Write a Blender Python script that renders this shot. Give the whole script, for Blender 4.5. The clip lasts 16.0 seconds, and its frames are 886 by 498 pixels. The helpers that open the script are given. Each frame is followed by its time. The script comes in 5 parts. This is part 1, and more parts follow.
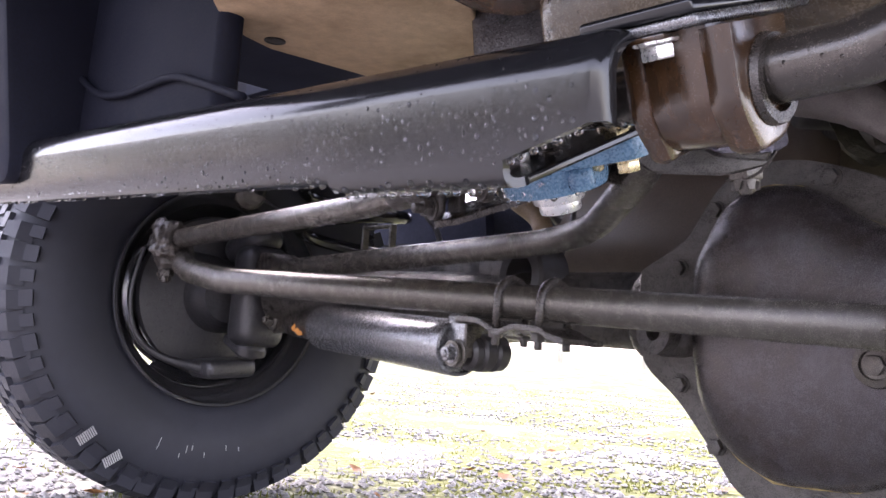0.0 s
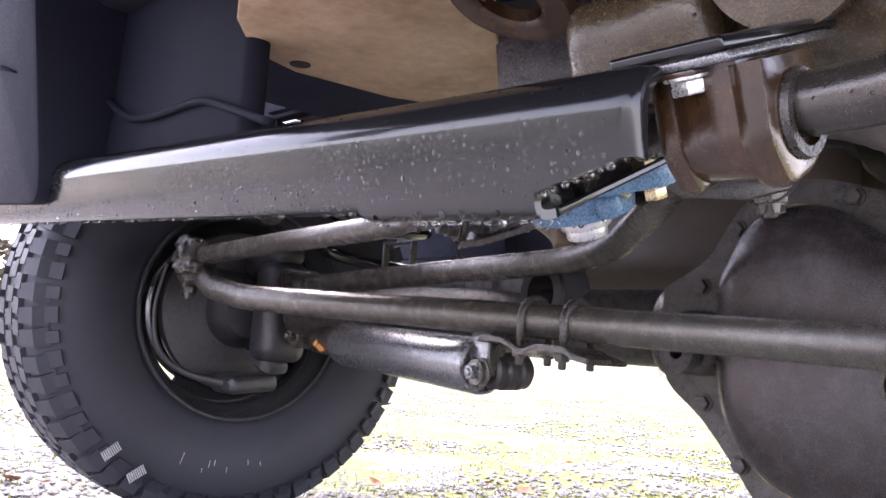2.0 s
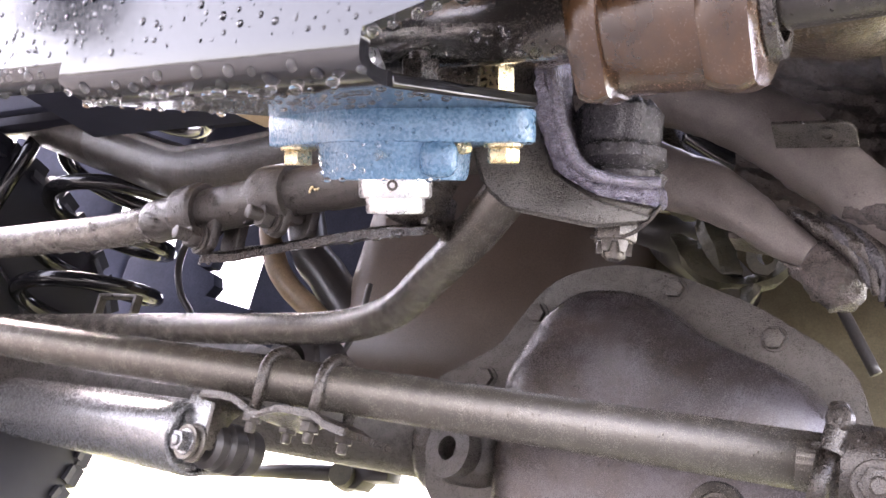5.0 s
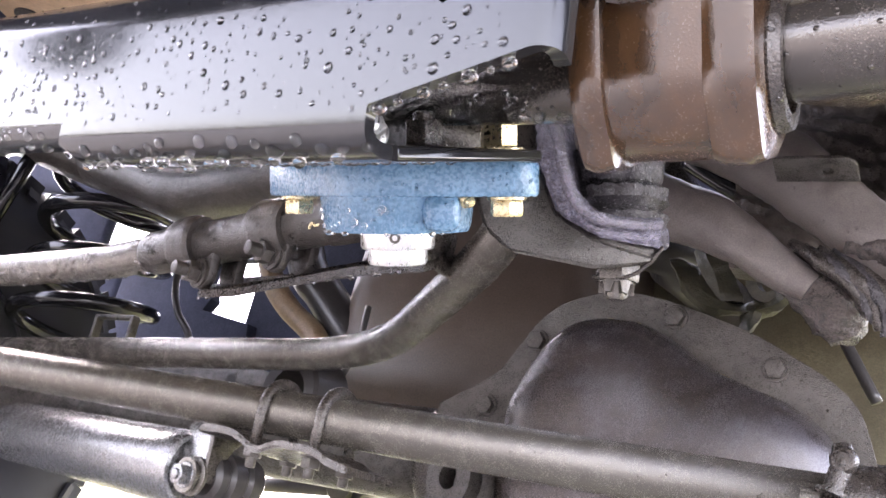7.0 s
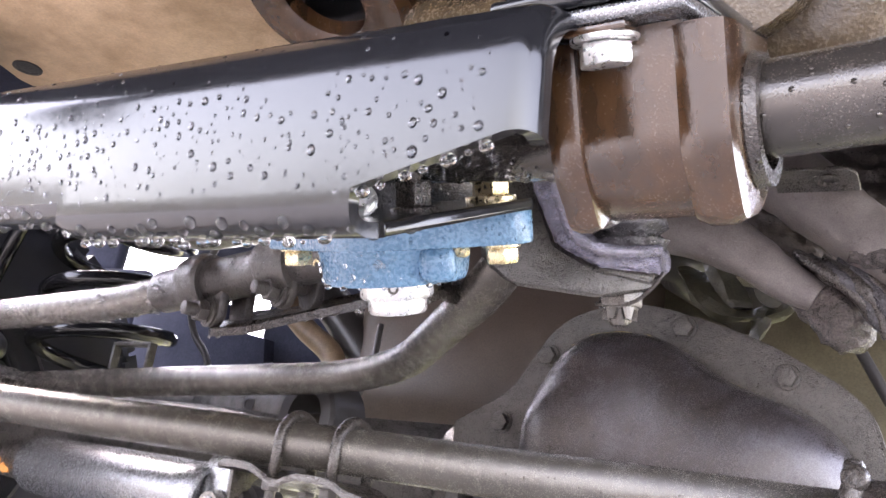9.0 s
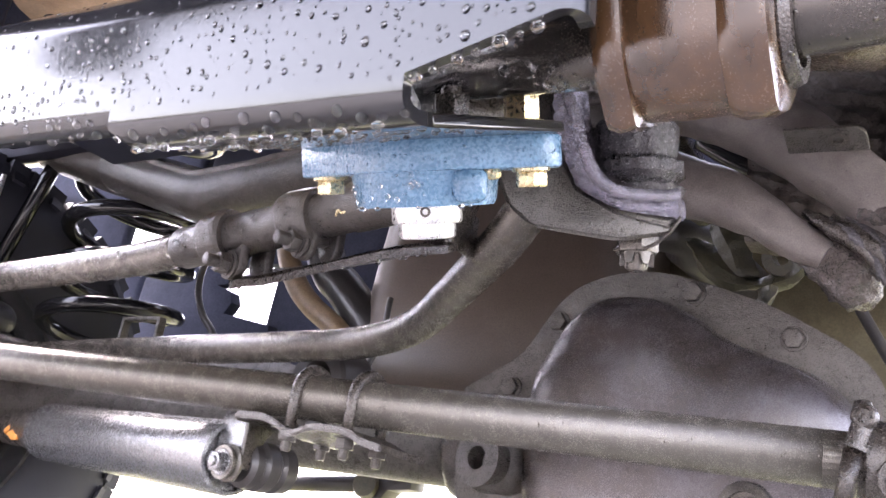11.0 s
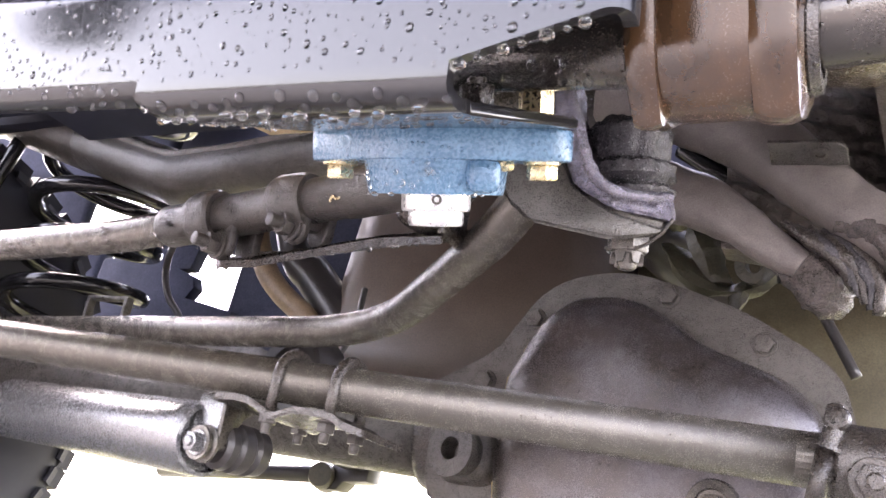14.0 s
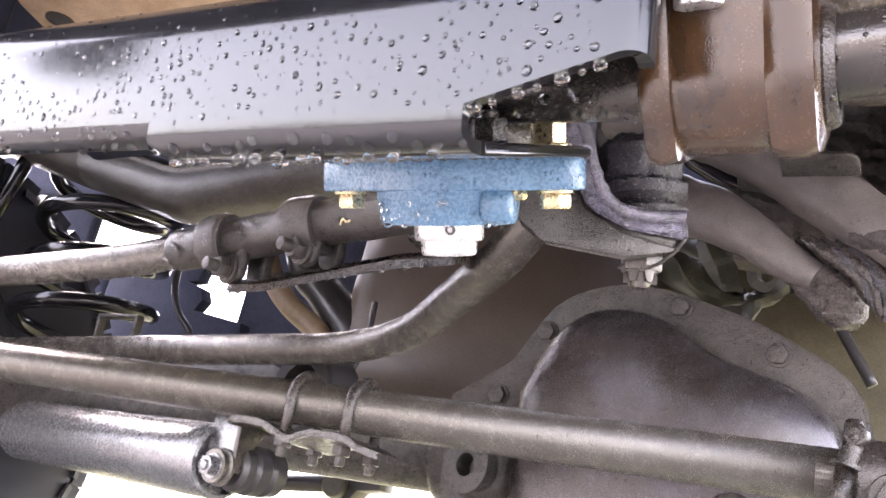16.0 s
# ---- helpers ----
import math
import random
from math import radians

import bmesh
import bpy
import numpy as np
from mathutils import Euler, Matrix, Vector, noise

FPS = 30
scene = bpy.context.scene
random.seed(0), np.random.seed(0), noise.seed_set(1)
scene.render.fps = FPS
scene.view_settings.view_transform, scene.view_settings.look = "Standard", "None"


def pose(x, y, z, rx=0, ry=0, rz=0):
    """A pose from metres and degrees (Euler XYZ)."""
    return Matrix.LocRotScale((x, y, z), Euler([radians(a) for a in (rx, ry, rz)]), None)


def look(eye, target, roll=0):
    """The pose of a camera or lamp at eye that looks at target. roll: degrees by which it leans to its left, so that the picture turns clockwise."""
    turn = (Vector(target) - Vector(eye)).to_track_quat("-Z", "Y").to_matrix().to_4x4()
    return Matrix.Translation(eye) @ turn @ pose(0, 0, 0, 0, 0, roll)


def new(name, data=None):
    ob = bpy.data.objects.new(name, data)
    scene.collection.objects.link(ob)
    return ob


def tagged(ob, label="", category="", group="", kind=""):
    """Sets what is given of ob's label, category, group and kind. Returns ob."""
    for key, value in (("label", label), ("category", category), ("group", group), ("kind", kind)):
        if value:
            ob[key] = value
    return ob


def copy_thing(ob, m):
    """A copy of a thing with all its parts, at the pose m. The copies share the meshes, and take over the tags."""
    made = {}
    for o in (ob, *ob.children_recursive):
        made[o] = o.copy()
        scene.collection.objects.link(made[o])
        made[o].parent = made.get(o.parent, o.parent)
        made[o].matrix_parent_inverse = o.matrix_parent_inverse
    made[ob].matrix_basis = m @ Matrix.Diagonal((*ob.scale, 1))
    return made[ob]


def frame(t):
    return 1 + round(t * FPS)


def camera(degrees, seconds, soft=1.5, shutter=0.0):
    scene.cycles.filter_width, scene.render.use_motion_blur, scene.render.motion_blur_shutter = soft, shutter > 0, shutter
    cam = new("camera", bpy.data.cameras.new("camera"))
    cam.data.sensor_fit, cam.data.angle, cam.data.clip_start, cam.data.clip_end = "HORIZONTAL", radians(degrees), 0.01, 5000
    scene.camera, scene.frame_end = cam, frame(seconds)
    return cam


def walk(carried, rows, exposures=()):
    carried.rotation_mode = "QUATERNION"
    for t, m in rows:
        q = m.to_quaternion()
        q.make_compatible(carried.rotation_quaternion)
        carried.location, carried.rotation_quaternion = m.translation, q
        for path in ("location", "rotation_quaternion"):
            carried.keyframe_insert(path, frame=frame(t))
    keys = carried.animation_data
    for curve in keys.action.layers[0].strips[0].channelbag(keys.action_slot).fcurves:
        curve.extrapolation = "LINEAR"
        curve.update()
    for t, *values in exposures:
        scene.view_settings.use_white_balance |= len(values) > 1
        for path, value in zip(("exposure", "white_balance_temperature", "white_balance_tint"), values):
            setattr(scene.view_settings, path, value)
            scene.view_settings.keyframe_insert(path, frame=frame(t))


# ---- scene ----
cam = camera(52.9, 16.0)
METRES, EYE, TILT, LEAN, TURN = 0.56, 0.33, 6.0, -4.0, 46.0
ROWS = [
    (0.0, 0.0, 0.0, 0.0, 0.0, -0.0, 0.0),
    (0.5, -0.005, -0.0105, 0.0133, 0.08, 0.22, 0.28),
    (1.0, -0.0163, -0.0028, 0.0072, 0.01, 0.35, 0.37),
    (1.5, -0.0239, -0.0051, 0.0173, 0.38, 0.47, 0.21),
    (2.0, -0.02, -0.0151, 0.0256, 0.89, 0.49, 0.19),
    (2.5, -0.012, 0.0113, -0.0016, 1.02, 0.76, 0.23),
    (3.0, 0.0173, 0.129, -0.0647, -4.13, 4.68, -1.7),
    (3.5, 0.0531, 0.2451, -0.105, -12.97, 11.88, -6.74),
    (4.0, 0.0362, 0.3328, -0.1437, -13.88, 12.1, -7.09),
    (4.2, 0.0257, 0.3667, -0.1555, -14.52, 11.78, -7.36),
    (6.3, -0.0142, 0.4085, -0.1314, -17.14, 12.33, -8.60),
    (6.5, -0.0218, 0.406, -0.1238, -16.98, 11.91, -8.3),
    (7.0, -0.0175, 0.394, -0.1049, -16.57, 11.8, -8.02),
    (7.5, -0.0133, 0.3824, -0.0581, -15.96, 11.86, -6.85),
    (8.0, -0.0066, 0.3861, -0.0602, -15.43, 11.56, -6.29),
    (8.2, -0.0066, 0.3855, -0.0590, -15.36, 11.50, -6.25),
    (10.3, -0.0166, 0.3510, -0.0369, -14.16, 9.95, -3.50),
    (10.5, -0.0156, 0.3566, -0.0697, -14.17, 10.31, -3.71),
    (11.0, -0.0392, 0.3679, -0.1466, -15.48, 11.99, -6.14),
    (11.5, -0.0617, 0.3911, -0.198, -16.91, 13.45, -8.61),
    (12.0, -0.0721, 0.3978, -0.1941, -17.74, 13.96, -9.27),
    (12.5, -0.079, 0.4016, -0.1903, -18.96, 14.28, -9.55),
    (13.0, -0.0865, 0.3908, -0.1827, -19.77, 14.12, -9.51),
    (13.5, -0.1042, 0.3728, -0.1802, -19.52, 13.26, -9.14),
    (14.0, -0.0982, 0.3688, -0.1696, -19.26, 12.41, -8.28),
    (14.5, -0.0973, 0.3708, -0.1619, -19.1, 11.93, -7.71),
    (15.0, -0.1044, 0.3698, -0.165, -19.06, 11.9, -7.62),
    (15.5, -0.0969, 0.3767, -0.1615, -19.11, 11.97, -7.54),
    (16.0, -0.1121, 0.3694, -0.1378, -18.64, 12.16, -7.06),
]
walk(cam, [(t, pose(0, 0, EYE, TILT, LEAN, TURN) @ pose(METRES * x, METRES * y, METRES * z, 90 + pitch, roll, yaw)) for t, x, y, z, yaw, pitch, roll in ROWS],
     exposures=[(0.0, 2.70, 6450, 29), (2.5, 2.79, 6450, 29), (3.0, 2.86, 6750, 28), (3.5, 3.55, 6850, 28), (4.0, 3.80, 7000, 28), (6.5, 3.88, 6800, 25), (7.5, 3.83, 6750, 24), (10.5, 3.91, 6700, 25), (12.0, 3.95, 6850, 26), (16.0, 3.93, 6950, 26)])

# ---- world and sun ----
world = bpy.data.worlds.new("overcast_sky")
world.use_nodes = True
scene.world = world
wn = world.node_tree
sky = wn.nodes.new("ShaderNodeTexSky")
sky.sky_type, sky.sun_disc = "NISHITA", False
sky.sun_elevation, sky.sun_rotation = radians(48), radians(286)
sky.air_density, sky.dust_density = 1.0, 1.0
wn.nodes["Background"].inputs["Strength"].default_value = 0.15
pale = wn.nodes.new("ShaderNodeHueSaturation")
pale.inputs["Saturation"].default_value = 0.48
wn.links.new(sky.outputs["Color"], pale.inputs["Color"])
wn.links.new(pale.outputs["Color"], wn.nodes["Background"].inputs["Color"])
sun = new("sun", bpy.data.lights.new("sun", "SUN"))
sun.data.energy, sun.data.angle, sun.data.color = 1.1, radians(32), (1.0, 0.96, 0.91)
sun.matrix_world = look((math.sin(radians(286)) * 20, math.cos(radians(286)) * 20, 22), (0, 0, 0))


# ---- materials ----
def surface(name, a, b, rough=0.5, metal=0.0, stain=18.0, grain=350.0, bump=0.25, coat=0.0, rough_var=0.12, depth=0.0012, beads=0.0, bead_scale=230.0, streak=1.0, lump=0.6, speckle=0.55):
    """A procedural surface: colours a and b mixed by stains at two sizes, grain in relief and gloss, beads of wet in relief."""
    m = bpy.data.materials.new(name)
    m.use_nodes = True
    n, l = m.node_tree.nodes, m.node_tree.links
    bs = n["Principled BSDF"]
    co = n.new("ShaderNodeTexCoord")

    def clouds(scale, detail, rgh):
        t = n.new("ShaderNodeTexNoise")
        t.inputs["Scale"].default_value, t.inputs["Detail"].default_value, t.inputs["Roughness"].default_value = scale, detail, rgh
        if streak != 1.0 and scale < 200:
            # runs that trail down the surface
            mp = n.new("ShaderNodeMapping")
            mp.inputs["Scale"].default_value = (1, 1, 1 / streak)
            l.new(co.outputs["Object"], mp.inputs["Vector"])
            l.new(mp.outputs["Vector"], t.inputs["Vector"])
        else:
            l.new(co.outputs["Object"], t.inputs["Vector"])
        return t.outputs["Fac"]

    def math_node(op, p, q):
        t = n.new("ShaderNodeMath")
        t.operation = op
        for i, v in enumerate((p, q)):
            if isinstance(v, (int, float)):
                t.inputs[i].default_value = v
            else:
                l.new(v, t.inputs[i])
        return t.outputs[0]

    def span(src, f0, f1, t0, t1):
        t = n.new("ShaderNodeMapRange")
        for key, v in (("From Min", f0), ("From Max", f1), ("To Min", t0), ("To Max", t1)):
            t.inputs[key].default_value = v
        l.new(src, t.inputs["Value"])
        return t.outputs["Result"]

    big, mid, fine = clouds(stain, 5, 0.6), clouds(stain * 5.3, 5, 0.6), clouds(grain, 3, 0.5)
    ramp = n.new("ShaderNodeValToRGB")
    ramp.color_ramp.elements[0].position, ramp.color_ramp.elements[1].position = 0.33, 0.67
    ramp.color_ramp.elements[0].color, ramp.color_ramp.elements[1].color = (*a, 1), (*b, 1)
    l.new(math_node("ADD", math_node("MULTIPLY", big, 0.6), math_node("MULTIPLY", mid, 0.4)), ramp.inputs["Fac"])
    over = n.new("ShaderNodeMixRGB")
    over.blend_type, over.inputs["Fac"].default_value = "OVERLAY", speckle
    l.new(ramp.outputs["Color"], over.inputs["Color1"])
    l.new(fine, over.inputs["Color2"])
    l.new(over.outputs["Color"], bs.inputs["Base Color"])
    wet = math_node("ADD", math_node("MULTIPLY", mid, 0.35), math_node("MULTIPLY", fine, 0.65))
    l.new(span(wet, 0.32, 0.68, max(0.03, rough - rough_var), min(1, rough + rough_var)), bs.inputs["Roughness"])
    bs.inputs["Metallic"].default_value = metal
    bs.inputs["Coat Weight"].default_value, bs.inputs["Coat Roughness"].default_value = coat, 0.10

    def relief(height, strength, far, before=None):
        t = n.new("ShaderNodeBump")
        t.inputs["Strength"].default_value, t.inputs["Distance"].default_value = strength, far
        l.new(height, t.inputs["Height"])
        if before:
            l.new(before, t.inputs["Normal"])
        return t.outputs["Normal"]

    normal = relief(fine, bump, depth, relief(mid, bump * lump, depth * 3))
    if beads:
        cells = n.new("ShaderNodeTexVoronoi")
        cells.inputs["Scale"].default_value = bead_scale
        l.new(co.outputs["Object"], cells.inputs["Vector"])
        apart = n.new("ShaderNodeSeparateColor")
        l.new(cells.outputs["Color"], apart.inputs["Color"])
        dome = span(cells.outputs["Distance"], 0.34, 0.0, 0.0, 1.0)
        gate = span(apart.outputs["Red"], 1.0 - beads, 1.0 - beads + 0.02, 0.0, 1.0)
        normal = relief(math_node("MULTIPLY", math_node("POWER", dome, 0.5), gate), 0.8, 0.0016, normal)
    l.new(normal, bs.inputs["Normal"])
    l.new(normal, bs.inputs["Coat Normal"])
    return m


GREASE = surface("wet_greasy_brown_steel", (0.026, 0.021, 0.018), (0.070, 0.058, 0.049), 0.27, 0.32, 22, 900, 0.45, 0.7, beads=0.16, lump=0.35)
ROD = surface("dark_wet_rod_steel", (0.096, 0.085, 0.072), (0.142, 0.128, 0.111), 0.23, 0.52, 12, 1300, 0.55, 0.5, rough_var=0.12, depth=0.0006, beads=0.08, bead_scale=420.0, lump=0.12, speckle=0.8)
CASTING = surface("grey_brown_casting", (0.046, 0.040, 0.033), (0.094, 0.084, 0.073), 0.30, 0.30, 16, 1000, 0.8, 0.55, depth=0.0009, beads=0.12, bead_scale=330.0)
# brown oil stain, and a bluish tone that paints in patches of mirrored sky
COVER = surface("oil_and_sky_patched_cover", (0.046, 0.034, 0.026), (0.082, 0.075, 0.084), 0.26, 0.45, 8, 1200, 0.30, 0.6, depth=0.0006, beads=0.05, lump=0.12, speckle=0.9)
DAMPER = surface("speckled_damper_paint", (0.190, 0.190, 0.196), (0.262, 0.262, 0.270), 0.24, 0.70, 40, 1300, 0.42, 0.5, rough_var=0.12, depth=0.0005, lump=0.03, speckle=0.8)
BLACK = surface("glossy_black_paint", (0.008, 0.008, 0.009), (0.014, 0.014, 0.016), 0.15, 0.0, 14, 500, 0.03, 0.0, rough_var=0.05, depth=0.0006)
BLACK.node_tree.nodes["Principled BSDF"].inputs["Specular IOR Level"].default_value = 0.58
DULL = surface("dull_black_plastic", (0.020, 0.018, 0.018), (0.038, 0.034, 0.033), 0.42, 0.0, 7, 400, 0.2, 0.2)
MATTE = surface("matte_black_underbody", (0.016, 0.016, 0.024), (0.028, 0.028, 0.038), 0.85, 0.0, 7, 300, 0.3)
MATTE.node_tree.nodes["Principled BSDF"].inputs["Specular IOR Level"].default_value = 0.12
RUBBER = surface("wet_tyre_rubber", (0.0155, 0.0165, 0.024), (0.029, 0.030, 0.041), 0.66, 0.0, 7, 700, 0.25, 0.05, speckle=0.4)
BLUE = surface("blue_cast_iron_paint", (0.095, 0.205, 0.330), (0.150, 0.295, 0.430), 0.28, 0.0, 26, 500, 0.4, 0.5, beads=0.25, bead_scale=330.0)
ZINC = surface("bright_zinc", (0.70, 0.69, 0.67), (0.86, 0.85, 0.83), 0.32, 0.85, 40, 500, 0.15)
GOLD = surface("yellow_zinc", (0.62, 0.49, 0.25), (0.86, 0.76, 0.52), 0.28, 0.8, 60, 500, 0.2)
RUST = surface("wet_rusty_rubber", (0.018, 0.011, 0.007), (0.100, 0.049, 0.021), 0.19, 0.0, 13, 900, 0.10, 0.8, streak=7.0, speckle=0.1)
for stop, at in zip(next(nd for nd in RUST.node_tree.nodes if nd.type == "VALTORGB").color_ramp.elements, (0.35, 0.68)):
    stop.position = at
TAN = surface("dusty_tan_plate", (0.30, 0.195, 0.105), (0.62, 0.45, 0.29), 0.55, 0.0, 11, 420, 0.3, speckle=0.3)
TAN_RUBBER = surface("dull_tan_rubber", (0.14, 0.095, 0.055), (0.26, 0.185, 0.115), 0.5, 0.0, 14, 500, 0.3)
CASE = surface("dirty_olive_case", (0.080, 0.067, 0.037), (0.150, 0.130, 0.078), 0.5, 0.0, 9, 400, 0.4, 0.1)
OLIVE = surface("olive_brown_casting", (0.032, 0.030, 0.020), (0.075, 0.069, 0.042), 0.45, 0.0, 16, 400, 0.6, 0.15)
# the purple-blue tint puts the sky's reflection into the wet grit's colour
GRIT = surface("sky_tinted_gritty_grease", (0.120, 0.110, 0.140), (0.380, 0.358, 0.440), 0.12, 0.75, 90, 800, 0.9, 0.9, depth=0.0020, beads=0.65, bead_scale=560.0)
DIRT = surface("dark_brake_dirt", (0.022, 0.022, 0.026), (0.048, 0.045, 0.047), 0.36, 0.2, 20, 500, 0.6, 0.3)
RIM = surface("wet_black_rim", (0.200, 0.200, 0.220), (0.270, 0.270, 0.295), 0.13, 0.85, 12, 700, 0.05, 0.7, rough_var=0.06, speckle=0.1)
BROWN = surface("brown_pan_paint", (0.080, 0.058, 0.044), (0.118, 0.088, 0.068), 0.45, 0.0, 5, 600, 0.3, 0.2)
# label print, and the painted glint on the tyre's moulding hairs
MARK = surface("pale_ink_and_glint", (0.30, 0.30, 0.30), (0.42, 0.42, 0.41), 0.6)
ORANGE = surface("orange_rust_flake", (0.45, 0.17, 0.03), (0.65, 0.28, 0.06), 0.6)
BOOT = surface("wet_black_boot_rubber", (0.040, 0.038, 0.042), (0.110, 0.102, 0.110), 0.20, 0.3, 60, 700, 0.7, 0.6, depth=0.0015, beads=0.4, bead_scale=420.0)
SWAY_STEEL = surface("wet_sway_bar_steel", (0.044, 0.037, 0.031), (0.100, 0.087, 0.076), 0.20, 0.55, 14, 1100, 0.25, 0.7, depth=0.0006, beads=0.14, bead_scale=300.0, lump=0.2, speckle=0.4)
# navy-black base colour stands in for hazy shade deep in the body
SHADED = surface("shaded_navy_underbody", (0.019, 0.021, 0.035), (0.035, 0.038, 0.058), 0.8, 0.0, 7, 300, 0.3)
SHADED.node_tree.nodes["Principled BSDF"].inputs["Specular IOR Level"].default_value = 0.08
CREAM = surface("cream_plastic", (0.50, 0.44, 0.24), (0.68, 0.62, 0.40), 0.4, 0.0, 30, 300, 0.1)
SLEEVE = surface("dark_wet_muddy_sleeve", (0.030, 0.025, 0.022), (0.070, 0.060, 0.052), 0.34, 0.15, 30, 900, 0.75, 0.45, beads=0.2, bead_scale=400.0, lump=0.35)
MUD = surface("wet_mud_brown_steel", (0.055, 0.044, 0.038), (0.130, 0.107, 0.092), 0.40, 0.1, 26, 500, 0.9, 0.3, beads=0.3, bead_scale=300.0)
# black plastic; the bluish tint puts the haze over it into the colour
LINER = surface("haze_tinted_liner", (0.0064, 0.0072, 0.0145), (0.0118, 0.0130, 0.0235), 0.75, 0.0, 5, 300, 0.2)
LINER.node_tree.nodes["Principled BSDF"].inputs["Specular IOR Level"].default_value = 0.18
WET_OLIVE = surface("wet_olive_casting", (0.040, 0.027, 0.015), (0.120, 0.085, 0.046), 0.24, 0.0, 16, 600, 0.3, 0.5, beads=0.06)
CAKED = surface("caked_wet_mud", (0.050, 0.039, 0.034), (0.150, 0.121, 0.108), 0.16, 0.40, 90, 600, 0.9, 0.8, depth=0.002, beads=0.5, bead_scale=420.0)
DUSTY = surface("dusty_brown_casting", (0.110, 0.092, 0.084), (0.200, 0.174, 0.160), 0.40, 0.10, 12, 900, 0.5, 0.25, depth=0.0008, beads=0.05, bead_scale=330.0)
GASKET = surface("yellow_gasket", (0.35, 0.26, 0.10), (0.5, 0.4, 0.2), 0.5)
POST = surface("weathered_fence_wood", (0.42, 0.38, 0.32), (0.6, 0.56, 0.5), 0.8, 0, 8, 60, 0.5)
PEBBLE = surface("gravel_stone", (0.11, 0.105, 0.10), (0.50, 0.48, 0.46), 0.7, 0, 42, 200, 0.4)
BLADE = surface("grass_blade", (0.15, 0.175, 0.030), (0.32, 0.325, 0.080), 0.55, 0, 6, 60, 0.1)
LEAF = surface("fallen_leaf", (0.22, 0.08, 0.02), (0.36, 0.17, 0.05), 0.6, 0, 20, 60, 0.2)
# for the unseen row of leaves that darkens the brace's reflection
HEDGE = surface("reflected_hedge_leaves", (0.090, 0.074, 0.050), (0.180, 0.150, 0.102), 0.6, 0, 2, 40, 0.2)


def water():
    m = bpy.data.materials.new("water_drop")
    m.use_nodes = True
    bs = m.node_tree.nodes["Principled BSDF"]
    bs.inputs["Base Color"].default_value = (1, 1, 1, 1)
    bs.inputs["Roughness"].default_value, bs.inputs["IOR"].default_value = 0.0, 1.33
    bs.inputs["Transmission Weight"].default_value = 1.0
    return m


WATER = water()


def ground_material():
    m = bpy.data.materials.new("gravel_and_moss_ground")
    m.use_nodes = True
    n, l = m.node_tree.nodes, m.node_tree.links
    bs = n["Principled BSDF"]
    co = n.new("ShaderNodeTexCoord")

    def tex(kind, scale, detail=5):
        t = n.new(kind)
        t.inputs["Scale"].default_value = scale
        if kind == "ShaderNodeTexNoise":
            t.inputs["Detail"].default_value = detail
        l.new(co.outputs["Object"], t.inputs["Vector"])
        return t

    def mix(fac, c1, c2):
        x = n.new("ShaderNodeMixRGB")
        for sock, v in (("Fac", fac), ("Color1", c1), ("Color2", c2)):
            if isinstance(v, tuple):
                x.inputs[sock].default_value = (*v, 1)
            else:
                l.new(v, x.inputs[sock])
        return x.outputs["Color"]

    def ramp(src, lo, hi):
        r = n.new("ShaderNodeMapRange")
        r.inputs["From Min"].default_value, r.inputs["From Max"].default_value = lo, hi
        l.new(src, r.inputs["Value"])
        return r.outputs["Result"]

    stones = tex("ShaderNodeTexVoronoi", 45)
    patches, fine = tex("ShaderNodeTexNoise", 3.2, 8), tex("ShaderNodeTexNoise", 60, 4)
    bw = n.new("ShaderNodeRGBToBW")
    l.new(stones.outputs["Color"], bw.inputs["Color"])
    gravel = mix(bw.outputs["Val"], (0.17, 0.162, 0.152), (0.47, 0.45, 0.425))
    grass = mix(fine.outputs["Fac"], (0.10, 0.115, 0.022), (0.33, 0.335, 0.085))
    leaves = mix(ramp(tex("ShaderNodeTexNoise", 7, 6).outputs["Fac"], 0.62, 0.68), gravel, (0.30, 0.17, 0.09))
    place = n.new("ShaderNodeSeparateXYZ")
    l.new(co.outputs["Object"], place.inputs["Vector"])
    lawn = n.new("ShaderNodeMath")
    lawn.operation = "MULTIPLY"
    l.new(ramp(patches.outputs["Fac"], 0.40, 0.50), lawn.inputs[0])
    l.new(ramp(place.outputs["Y"], 0.5, 1.5), lawn.inputs[1])
    l.new(mix(lawn.outputs[0], leaves, grass), bs.inputs["Base Color"])
    bs.inputs["Roughness"].default_value = 0.85
    bp = n.new("ShaderNodeBump")
    bp.inputs["Strength"].default_value, bp.inputs["Distance"].default_value = 0.6, 0.02
    l.new(stones.outputs["Distance"], bp.inputs["Height"])
    l.new(bp.outputs["Normal"], bs.inputs["Normal"])
    return m


GROUND = ground_material()


# ---- building helpers ----
def link(name, bm, material, parent=None, label="", smooth=38):
    for e in bm.edges:
        e.smooth = len(e.link_faces) == 2 and e.calc_face_angle(0) < radians(smooth)
    for f in bm.faces:
        f.smooth = True
    me = bpy.data.meshes.new(name)
    bm.to_mesh(me)
    bm.free()
    me.materials.append(material)
    ob = new(name, me)
    if parent:
        ob.parent = parent
        ob.matrix_parent_inverse = Matrix.Translation(-parent.location)
    if label:
        tagged(ob, label)
    return ob


def part(name, bm, material, parent, label=""):
    return link(name, bm, material, parent, label)


def thing(name, at, label, category, group="", kind=""):
    ob = new(name)
    ob.location = at
    ob.empty_display_size = 0.02
    return tagged(ob, label, category, group, kind)


def solo(name, bm, material, label, category, group="", kind=""):
    return tagged(link(name, bm, material), label, category, group, kind)


